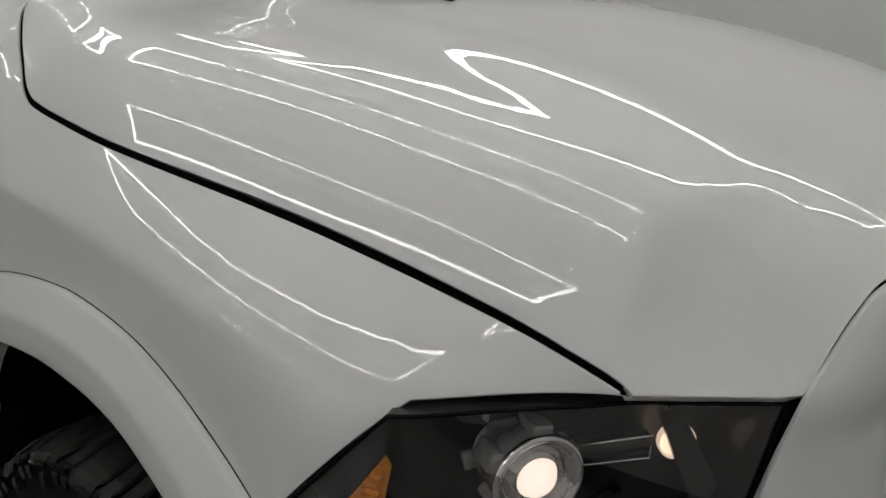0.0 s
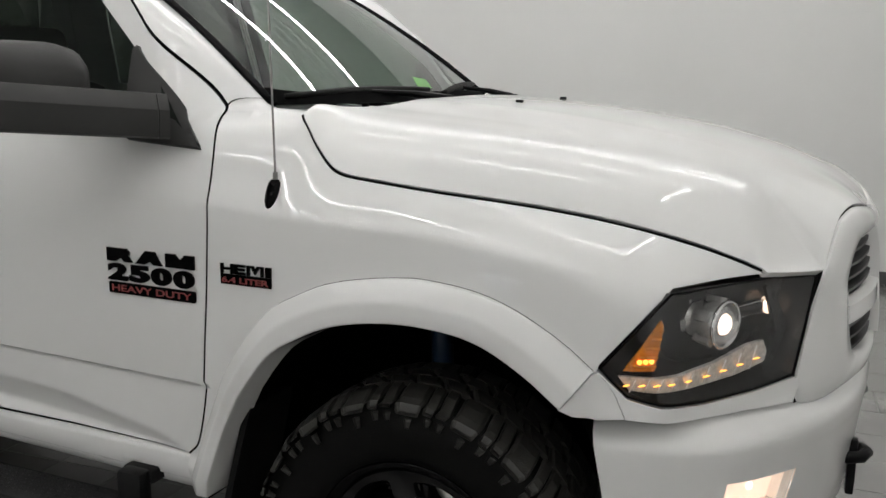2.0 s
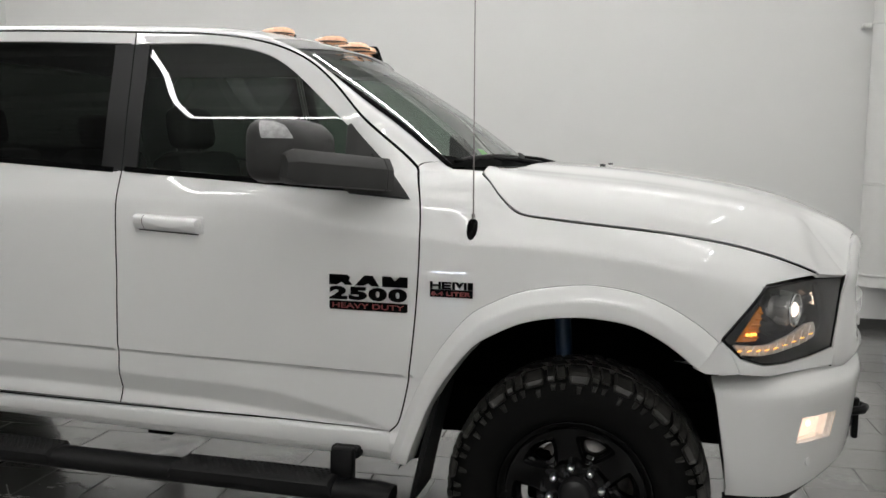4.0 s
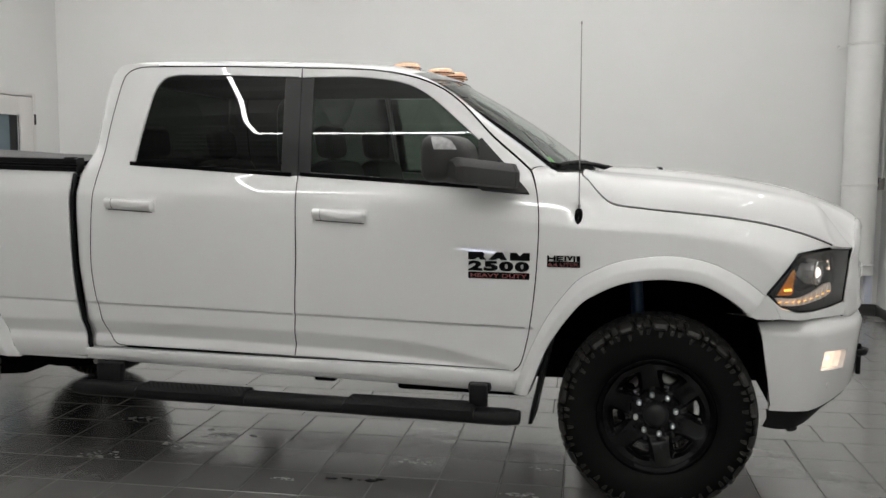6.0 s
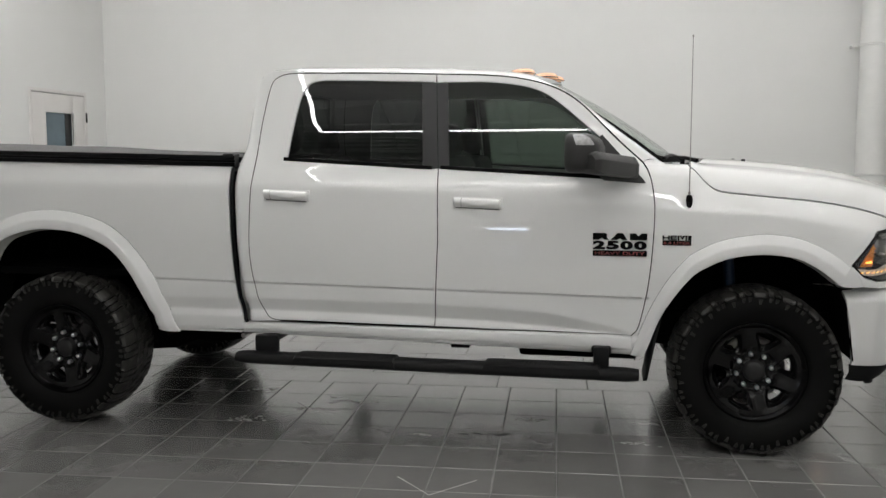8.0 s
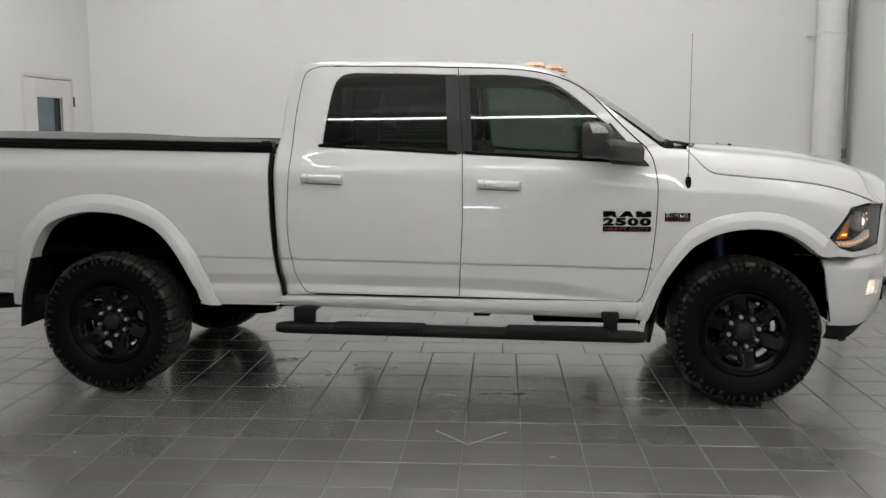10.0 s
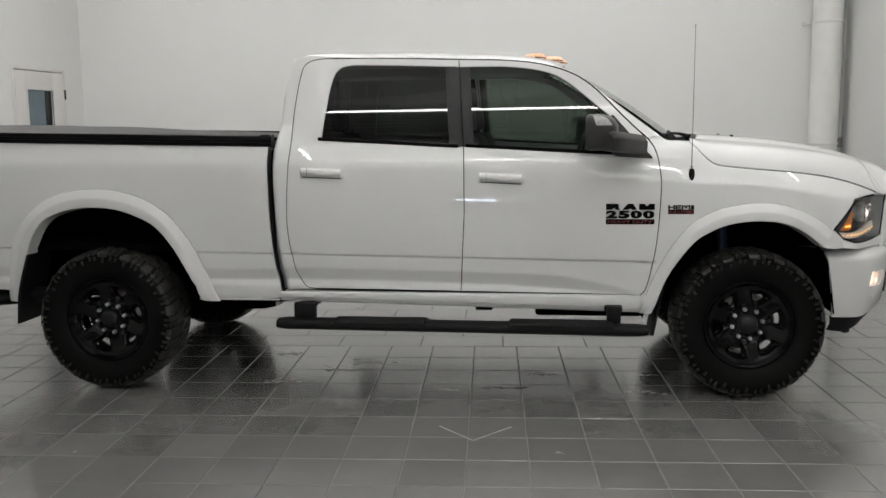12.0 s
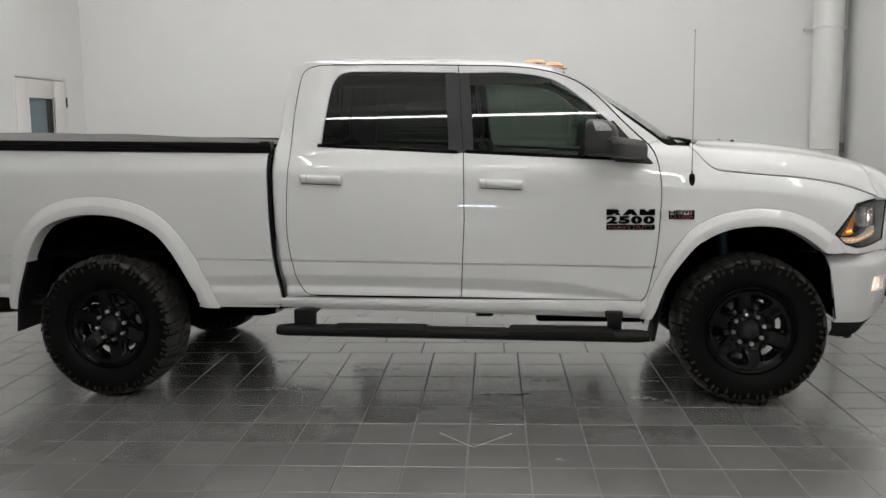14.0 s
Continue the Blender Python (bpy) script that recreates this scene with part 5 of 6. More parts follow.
    for dx, dz in ((0.528, 1.000), (0.540, 1.001), (0.516, 0.999)):
        bm = bmesh.new()
        p = lamp_skin(s, -0.018)(np.array(dx), np.array(dz))
        bmesh.ops.create_uvsphere(bm, u_segments=10, v_segments=8, radius=0.0055, matrix=Matrix.Translation(tuple(p)))
        add(part("amber_bulb", bm, AMBER_LIT, None, "lit amber bulb"))
    # daytime strip curving up at its inner end
    strip = [(0.478, 0.966), (0.54, 0.962), (0.60, 0.963), (0.66, 0.978), (0.72, 1.006), (0.748, 1.010), (0.756, 0.985), (0.752, 0.962), (0.70, 0.944), (0.62, 0.932), (0.55, 0.932), (0.50, 0.938)]
    add(panel("light_strip", strip, lamp_skin(s, -0.020), out, DRL, None, step=0.02, thick=0.01, gap=0))
    for k in range(9):
        x = 0.505 + 0.028 * k
        z0 = 0.934 + 0.020 * max(0, (x - 0.62) / 0.13) ** 1.3
        z1 = 0.961 + 0.045 * max(0, (x - 0.60) / 0.14) ** 1.2
        v, f = tube([tuple(lamp_skin(s, -0.0185)(np.array(px), np.array(pz))) for px, pz in ((x - 0.006, z0), (x + 0.006, min(z1, 1.006)))], 0.0016, 6)
        add(link("strip_divider", v, f, LAMP_SILVER, None))
    for k in range(9):
        x = 0.492 + 0.030 * k
        z = 0.950 + 0.030 * max(0, (x - 0.60) / 0.15) ** 1.4
        p = lamp_skin(s, -0.013)(np.array(x), np.array(z))
        bm = bmesh.new()
        bmesh.ops.create_uvsphere(bm, u_segments=10, v_segments=6, radius=0.0027, matrix=Matrix.Translation(tuple(p)) @ Matrix.Rotation(-0.35, 4, "Y") @ Matrix.Diagonal((3.0, 1.6, 0.6, 1)))
        add(part("strip_diode", bm, AMBER_LIT, None, "lit amber diode"))
    # trim wedge beside the grille
    add(panel("inner_trim", [(0.752, 1.128), (0.764, 1.132), (0.800, 1.030), (0.776, 0.955), (0.768, 0.958), (0.781, 1.020)], lamp_skin(s, -0.03), out, LAMP_BOWL, None, step=0.03, thick=0.01, gap=0))


def lower_trim(s):
    """White filler below the lamp, in two pieces with a seam."""
    def skin(x, z):
        y = np.where(x < 0.5, 0.944 + (0.926 - 0.944) * (x - 0.437) / 0.053, HL_Y(x)) + 0.004 + 0.35 * np.clip(0.93 - z, 0, 0.1) * 0.25
        y = np.where(x < 0.437, 0.946 + 0.52 * (0.437 - x), y)
        return np.stack([x, s * y, z], -1)
    out = (0.5, s, 0.1)
    panel("flare_tip", [(0.424, 0.974), (0.438, 0.980), (0.468, 0.936), (0.492, 0.884), (0.440, 0.880), (0.392, 0.885), (0.366, 0.899)], skin, out, PAINT, truck, step=0.02, gap=0.0008, thick=0.03)
    panel("lamp_filler", [(0.441, 0.976), (0.494, 0.925), (0.56, 0.905), (0.634, 0.899), (0.72, 0.905), (0.80, 0.918), (0.815, 0.915), (0.803, 0.862), (0.72, 0.868), (0.60, 0.872), (0.494, 0.883), (0.470, 0.936)], skin, out, PAINT, truck, step=0.02, gap=0.0008, thick=0.03)


def bumper_curve(n=60):
    right = curve([(0.415, -0.895), (0.50, -0.888), (0.60, -0.863), (0.70, -0.795), (0.81, -0.635), (0.89, -0.47), (0.948, -0.25), (0.968, 0.0)], 8)
    pts = np.array(right + [(x, -y) for x, y in right[::-1][1:]])
    d = np.r_[0, np.cumsum(np.linalg.norm(np.diff(pts, axis=0), axis=1))]
    q = np.linspace(0, d[-1], 2 * n + 1)
    return np.stack([np.interp(q, d, pts[:, 0]), np.interp(q, d, pts[:, 1])], 1), q, d[-1]


for side in (-1, 1):
    headlight(side)
    lower_trim(side)

BC, BQ, BLEN = bumper_curve()
BX, BY = (lambda q: np.interp(q, BQ, BC[:, 0])), (lambda q: np.interp(q, BQ, BC[:, 1]))


def bumper_skin(off=0.0):
    prof = pchip((0.44, 0.50, 0.56, 0.66, 0.74, 0.795, 0.808, 0.820, 0.842, 0.862), (-0.045, -0.022, -0.010, 0.0, 0.008, 0.0135, 0.0130, 0.007, -0.016, -0.050))

    def f(q, z):
        e = 0.004
        tx, ty = BX(np.clip(q + e, 0, BLEN)) - BX(np.clip(q - e, 0, BLEN)), BY(np.clip(q + e, 0, BLEN)) - BY(np.clip(q - e, 0, BLEN))
        l = np.sqrt(tx * tx + ty * ty) + 1e-9
        o = prof(z) + off
        return np.stack([BX(q) + o * ty / l, BY(q) - o * tx / l, z], -1)
    return f


def arc_at(y):
    return float(np.interp(y, BC[:, 1], BQ))


fa, fb = arc_at(-0.808), arc_at(-0.625)
fog_hole = [(fa, 0.731), (fb, 0.717), (fb - 0.022, 0.632), (fa - 0.012, 0.646)]
fog_hole_l = [(BLEN - q, z) for q, z in fog_hole][::-1]
bottom = [(0.06, 0.475), (0.25, 0.468), (0.42, 0.490), (0.62, 0.52), (BLEN / 2, 0.53)]
edge = [(0.0, 0.855), (0.018, 0.76), (0.045, 0.60)] + bottom
bump_out = edge + [(BLEN - q, z) for q, z in edge[::-1][1:]] + [(BLEN - 0.1, 0.8615), (BLEN / 2, 0.862), (0.1, 0.8615)]
bumper = panel("bumper", bump_out, bumper_skin(), (1, 0, 0), PAINT, truck, holes=[fog_hole, fog_hole_l], step=0.03, thick=0.02, gap=0)
# top ledge behind the bumper's rolled edge
rows = []
for q in np.linspace(0.0, BLEN, 60):
    p = bumper_skin(0)(np.array(q), np.array(0.8615))
    rows.append([tuple(p), (p[0] - 0.06 * (0.3 + p[0]), p[1] * 0.94, 0.868), (min(p[0] - 0.12, 0.80), p[1] * 0.86, 0.866)])
loft("bumper_top", rows, PAINT, truck)
for sgn in (-1, 1):
    fl = fog_hole if sgn < 0 else fog_hole_l
    fog = empty("fog_light", (0.75, sgn * 0.71, 0.68), parent=bumper)
    inv = Matrix.Translation((-0.75, -sgn * 0.71, -0.68))
    for nm, off, mat in (("fog_reflector", -0.045, FOG), ("fog_lens", -0.004, LENS)):
        o = panel(nm, fl, bumper_skin(off), (0.7, sgn * 0.7, 0), mat, None, step=0.02, thick=0.0 if mat is LENS else 0.004, gap=0.002)
        o.parent = fog
        o.data.transform(inv)
        o.visible_shadow = nm != "fog_lens"
    lp = dense(np.array(fl), 0.02)
    fr = [bumper_skin(o)(lp[:, 0], lp[:, 1]) for o in (0.002, -0.02, -0.05)]
    o = loft("fog_bezel", [[tuple(p) for p in r] + [tuple(r[0])] for r in fr], CHROME, None)
    o.parent = fog
    o.data.transform(inv)
    c = bumper_skin(-0.03)(np.array(sum(p[0] for p in fl) / 4 + sgn * -0.02), np.array(0.68))
    bm = bmesh.new()
    bmesh.ops.create_uvsphere(bm, u_segments=14, v_segments=10, radius=0.010, matrix=Matrix.Translation(Vector(c) - Vector((0.762, sgn * 0.722, 0.68))))
    part("fog_bulb", bm, BEAM, fog, "lit warm bulb")
    # parking sensor
    c = bumper_skin(0.001)(np.array(arc_at(sgn * 0.76)), np.array(0.575))
    bm = bmesh.new()
    rod(bm, Vector(c) - Vector((0.006, sgn * 0.005, 0)), Vector(c) + Vector((0.003, sgn * 0.002, 0)), 0.013, 16)
    part("parking_sensor", bm, PAINT, bumper)
    # black air dam under the bumper
    rows = []
    for k in np.linspace(0.05, 0.75, 20):
        q = k if sgn < 0 else BLEN - k
        z = 0.476 + 0.02 * max(0, (k - 0.3) / 0.4)
        p = bumper_skin(-0.02)(np.array(q), np.array(z))
        low = z - 0.075 * math.exp(-((k - 0.14) / 0.22) ** 2) - 0.018
        rows.append([tuple(p), (p[0] + 0.004, p[1] * 0.995, (z + low) / 2), (p[0] - 0.012, p[1] * 0.985, low), (p[0] - 0.03, p[1] * 0.97, low + 0.004)])
    loft("air_dam", rows, TRIM, truck)
    bm = bmesh.new()
    rod(bm, (0.555, sgn * 0.76, 0.46), (0.585, sgn * 0.745, 0.368), 0.036, 14, 0.024)
    part("dam_foot", bm, GREY_TRIM, truck)
    # tow hook
    v, f = tube([(0.90, sgn * 0.30, 0.63), (0.94, sgn * 0.30, 0.632), (0.970, sgn * 0.29, 0.635), (0.982, sgn * 0.265, 0.64), (0.970, sgn * 0.24, 0.64), (0.94, sgn * 0.235, 0.636), (0.90, sgn * 0.235, 0.632)], 0.016, 10)
    bm = bmesh.new()
    box(bm, (0.950, sgn * 0.268, 0.600), (0.022, 0.035, 0.15), 0.006)
    part("hook_plate", bm, SATIN_BLACK, truck)
    link("tow_hook", v, f, SATIN_BLACK, truck)

# dark beam and plate carrier behind the hooks
bm = bmesh.new()
box(bm, (0.74, 0, 0.62), (0.14, 1.0, 0.12), 0.02)
part("bumper_beam", bm, UNDER, truck)

# grille: painted surround, cross bars and slats
def front_x(y, z):
    return 0.975 - 0.42 * abs(y) ** 2.0 - 0.10 * max(0, z - 0.95) - 0.12 * max(0, z - 1.14)


grille = empty("grille", (0.9, 0, 1.03), parent=truck)


def taper(y, z):
    return y * (1 - 0.06 * (1.2 - z) / 0.35)


half_ring = [(p[0] + 0.002, p[1] + 0.001, float(hood_top(np.array(p[0]), np.array(p[1]))[2]) - 0.004) for p in NOSE[:0:-1]]
half_ring += [(0.828, 0.566, 1.08), (0.811, 0.587, 0.96), (0.808, 0.590, 0.885), (0.825, 0.550, 0.842), (0.865, 0.45, 0.834), (0.92, 0.25, 0.832), (0.945, 0.0, 0.832)]
hr = np.array(curve(half_ring, 7))
hr = np.concatenate([hr, (hr * np.array((1, -1, 1)))[::-1][1:-1]])
rows = []
for ox, oy, oz in np.vstack([hr, hr[:1]]):
    phi = math.atan2((oz - 1.045) / 0.20, oy / 0.56)
    cy, cz = math.cos(phi), math.sin(phi)
    iy, iz = 0.405 * math.copysign(abs(cy) ** 0.42, cy), 1.048 + 0.146 * math.copysign(abs(cz) ** 0.42, cz)
    iy = taper(iy, iz)
    ix = front_x(iy, iz)
    row = [(ox - 0.06 - 0.9, oy * 0.95, oz - 0.02 - 1.03)]
    for t, dep in ((0.0, 0.0), (0.04, 0.007), (0.14, 0.015), (0.4, 0.024), (0.7, 0.020), (0.92, 0.008), (1.0, -0.008), (1.0, -0.06)):
        row.append((ox + (ix - ox) * t + dep - 0.9, oy + (iy - oy) * t, oz + (iz - oz) * t - 1.03))
    rows.append(row)
v, f = tube([(p[0] - 0.014 - 0.9, p[1] * 0.985, p[2] - 0.008 - 1.03) for p in np.vstack([hr, hr[:1]])], 0.010, 6)
link("nose_seal", v, f, UNDER, grille)
loft("grille_surround", rows, PAINT, grille, angle=60)
for z in np.linspace(0.93, 1.165, 9):
    rows = []
    for y in np.linspace(-0.415, 0.415, 30):
        x = front_x(y, z) - 0.03 - 0.9
        rows.append([(x, y, z - 1.03 + 0.009), (x + 0.022, y, z - 1.03 + 0.003), (x + 0.022, y, z - 1.03 - 0.004), (x, y, z - 1.03 - 0.006)])
    loft("grille_slat", rows, GREY_TRIM, grille, closed=True)
rows = []
for y in np.linspace(-0.415, 0.415, 30):
    x = front_x(y, 1.03) - 0.9
    rows.append([(x - 0.02, y, 0.03), (x + 0.010, y, 0.022), (x + 0.012, y, -0.022), (x - 0.02, y, -0.03)])
loft("cross_bar", rows, PAINT, grille, closed=True)
rows = []
for z in np.linspace(0.905, 1.19, 12):
    x = front_x(0, z) - 0.9
    rows.append([(x - 0.02, -0.05, z - 1.03), (x + 0.014, -0.04, z - 1.03), (x + 0.014, 0.04, z - 1.03), (x - 0.02, 0.05, z - 1.03)])
loft("cross_post", rows, PAINT, grille, closed=True)
bm = bmesh.new()
box(bm, (-0.12, 0, 0), (0.02, 1.0, 0.34))
part("grille_back", bm, UNDER, grille)
# hood front cap joins hood and surround
bm = bmesh.new()
box(bm, (0.45, 0, 1.00), (0.5, 1.1, 0.04))
part("radiator_support", bm, UNDER, truck)


# ---- mirrors ----
MIRROR_GREY = material("mirror_grained_plastic", (0.035, 0.0348, 0.034), 0.5, spec=0.3, noise_scale=12, noise_amount=0.1, bump=0.25, bump_scale=600)


def mirror(s):
    mir = empty("side_mirror", (-0.86, s * 1.17, 1.53), parent=truck)

    def rounded(name, rings, mat, label=""):
        return loft(name, rings, mat, mir, closed=True, label=label, angle=55)

    def ring(x, y, z, hy, hz, p=4, n=28):
        pts = []
        for a in np.linspace(0, 2 * math.pi, n, endpoint=False):
            c, d = math.cos(a), math.sin(a)
            yo = y + hy * math.copysign(abs(c) ** (2 / p), c)
            pts.append((x - 0.17 * yo, s * yo, z + hz * math.copysign(abs(d) ** (2 / p), d)))
        return pts
    # head: deep rounded shell, glass towards the rear
    shell = [(-0.075, 0.004, 0.007, 0.1311, 0.0894), (-0.06, 0.004, 0.007, 0.1424, 0.0978), (0, 0.004, 0.007, 0.1424, 0.0967), (0.035, -0.002, 0.005, 0.1356, 0.0894), (0.06, -0.008, 0.001, 0.1175, 0.0728), (0.076, -0.014, -0.001, 0.0847, 0.0478)]
    rounded("mirror_head", [ring(*r) for r in shell], MIRROR_GREY)
    rounded("mirror_pane", [ring(-0.079, 0, 0, 0.104, 0.070), ring(-0.074, 0, 0, 0.104, 0.070)], CHROME, "mirror glass")
    # signal lens on the outer upper corner
    lens = rounded("signal_lens", [ring(x + 0.0015, y, z, hy + 0.0016, hz + 0.0016) for x, y, z, hy, hz in shell], LENS_WHITE, "clear signal lens")
    bm = bmesh.new()
    bm.from_mesh(lens.data)
    for p, n in (((0, s * 0.104, 0), (0, -s, 0.10)), ((0, 0, 0.044), (0, 0, -1)), ((-0.052, s * 0.12, 0.07), (-1, 0, -0.35)), ((0, s * 0.112, 0.096), (0, -s * 0.7, 0.7))):
        bmesh.ops.bisect_plane(bm, geom=bm.verts[:] + bm.edges[:] + bm.faces[:], plane_co=p, plane_no=n, clear_outer=True)
    bm.to_mesh(lens.data)
    bm.free()
    # arm: thick lower shell narrowing to the foot
    a, b = Vector((0.020, s * 0.138, -0.036)), Vector((0.225, s * -0.215, -0.066))
    rows = []
    for t in (0, 0.04, 0.09, 0.3, 0.5, 0.7, 0.93, 0.935, 0.94, 1.0):
        c = a.lerp(b, t)
        k = 0.62 if t == 0 else 0.86 if t == 0.04 else 0.96 if t == 0.935 else 1.0
        hz, hw = 0.053 * k, (0.058 - 0.012 * t) * k
        u = Vector((0.78, s * 0.62, 0))
        rows.append([c + u * hw * p + Vector((0, 0, hz * q)) for p, q in ((-1, -0.9), (-0.9, -1), (0.62, -1), (0.86, -0.9), (0.96, -0.5), (1.0, 0.30), (0.96, 0.38), (0.5, 0.93), (0.38, 1.0), (-0.9, 1.0), (-1, 0.9))])
    loft("mirror_arm", rows, MIRROR_GREY, mir, closed=True, angle=24)
    # foot plate on the door
    poly = [(-0.565, 1.392), (-0.585, 1.415), (-0.785, 1.632), (-0.795, 1.625), (-0.79, 1.418), (-0.77, 1.405)]
    o = panel("mirror_foot", poly, flank(s, 0.016), (0, s, 0), MIRROR_GREY, None, step=0.03, thick=0.03, gap=0)
    o.parent = mir
    o.data.transform(Matrix.Translation((0.86, -s * 1.17, -1.53)))


LENS_WHITE = material("clear_signal_plastic", (0.36, 0.36, 0.36), 0.12, coat=1.0, noise_scale=50, noise_amount=0.25)
for side in (-1, 1):
    mirror(side)

# mast antenna on the right fender
ant = empty("antenna", (-0.352, -0.942, 1.293), parent=truck)
rows = []
for t in np.linspace(0, 1, 14):
    z = -0.05 + 0.085 * t
    r = 0.019 * math.sin(math.pi * min(1, 0.16 + t * 0.62)) ** 0.8 if t < 0.98 else 0.009
    rows.append([(r * 1.0 * math.cos(a) + 0.004 * t, -0.006 + r * 0.9 * math.sin(a) + 0.02 * t, z) for a in np.linspace(0, 2 * math.pi, 16, endpoint=False)])
loft("antenna_base", rows, GLOSS_BLACK, ant, closed=True)
bm = bmesh.new()
rod(bm, (0.004, 0.014, 0.034), (0.004, 0.014, 0.052), 0.006, 10)
rod(bm, (0.004, 0.014, 0.052), (0.000, -0.008, 0.817), 0.0026, 8, 0.0018)
rod(bm, (0.0, -0.008, 0.812), (0.0, -0.008, 0.822), 0.004, 8)
part("antenna_mast", bm, STEEL, ant)


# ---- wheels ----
# Rim black again, lighter and shinier, to paint highlights on the pocket ledges
RIM_LEDGE = material("rim_ledge_highlight_black", (0.004, 0.004, 0.0043), 0.14, spec=0.5, noise_scale=14, noise_amount=0.1)
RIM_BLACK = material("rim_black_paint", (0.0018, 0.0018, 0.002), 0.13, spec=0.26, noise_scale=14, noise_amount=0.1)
R = 0.430


def tyre_mesh():
    prof = [(0.252, -0.12), (0.262, -0.135), (0.285, -0.147), (0.325, -0.156), (0.365, -0.157), (0.392, -0.151), (0.406, -0.142), (0.414, -0.124), (0.417, -0.06), (0.418, 0.0), (0.417, 0.06), (0.414, 0.124), (0.406, 0.142), (0.392, 0.151), (0.365, 0.157), (0.325, 0.156), (0.285, 0.147), (0.262, 0.135), (0.252, 0.12)]
    base = revolve(prof, 96)
    verts, faces = [], []

    def lug(rows, bottom=0.012):
        """A rubber block along rows of (angle, radius, across, half angle): chamfered top, steep sides down into the groove."""
        o = len(verts)
        for a, r, y, w in rows:
            out = min(1.0, max(0.0, (abs(y) - 0.128) / 0.026))
            for e, h in ((-1.12, -bottom), (-1.0, -0.0035), (-0.80, 0.0), (0.80, 0.0), (1.0, -0.0035), (1.12, -bottom)):
                rr, yy = r + h * (1 - out), y + math.copysign(h * out, y)
                verts.append((rr * math.cos(a + e * w), yy, rr * math.sin(a + e * w)))
        for i in range(len(rows) - 1):
            for k in range(5):
                faces.append((o + 6 * i + k, o + 6 * i + k + 1, o + 6 * i + 7 + k, o + 6 * i + 6 + k))
        for i in (0, len(rows) - 1):
            faces.append(tuple(o + 6 * i + k for k in range(6)))
    n = 36
    p = 2 * math.pi / n
    rng = random.Random(5)
    for i in range(n):
        a = i * p + rng.uniform(-0.04, 0.04) * p
        # two interlocking rows down the middle
        lug([(a - 0.24 * p, R, -0.054, 0.42 * p), (a, R + 0.001, -0.030, 0.36 * p), (a + 0.12 * p, R + 0.001, -0.003, 0.42 * p)])
        lug([(a + 0.48 * p, R + 0.001, 0.003, 0.42 * p), (a + 0.60 * p, R + 0.001, 0.030, 0.36 * p), (a + 0.84 * p, R, 0.054, 0.42 * p)])
        for sg in (-1, 1):
            q = a + (0.5 if sg > 0 else 0.0) * p
            turn = sg * 0.08 * p
            # shoulder block over the edge, split by a sipe, with ribs below it on the sidewall
            foot = 0.392 if i % 2 else 0.402
            for e, wide in ((-0.02, 0.42),) if i % 2 else ((-0.22, 0.19), (0.24, 0.17)):
                j = rng.uniform(-0.02, 0.02) * p
                drop = rng.uniform(0.0, 0.004) + (0.003 if e * sg > 0 else 0.0)
                lug([(q - turn + e * p, R - 0.001, sg * 0.060, wide * p), (q + e * p, R - 0.002, sg * 0.098, wide * p), (q + turn + e * p + j, R - 0.006 - drop, sg * 0.134, wide * p), (q + turn + e * p + j, 0.416 - drop, sg * 0.1520, wide * 0.98 * p), (q + turn + e * p + j, foot + drop, sg * 0.1600, wide * 0.90 * p), (q + turn + e * p + j, foot - 0.006 + drop, sg * 0.1580, wide * 0.8 * p)], 0.009)
                low = 0.356 if i % 2 else 0.370
                lug([(q + turn + (e - 0.06) * p, foot - 0.010, sg * 0.1610, 0.13 * p), (q + turn + (e - 0.05) * p, (foot + low) / 2, sg * 0.1630, 0.12 * p), (q + turn + (e - 0.02) * p, low, sg * 0.1605, 0.08 * p)], 0.005)
    return base, (verts, faces)


def disc_skin(x, z):
    r = np.sqrt(x * x + z * z)
    y = pchip((0.0, 0.055, 0.068, 0.10, 0.118, 0.15, 0.20, 0.228, 0.25), (-0.078, -0.078, -0.070, -0.070, -0.082, -0.092, -0.104, -0.112, -0.116))(r)
    ridge = 0.010 * np.cos(6 * np.arctan2(z, x) - math.pi) * np.clip((r - 0.09) / 0.05, 0, 1) * np.clip((0.235 - r) / 0.04, 0, 1)
    return np.stack([x, y - 0.5 * ridge, z], -1)


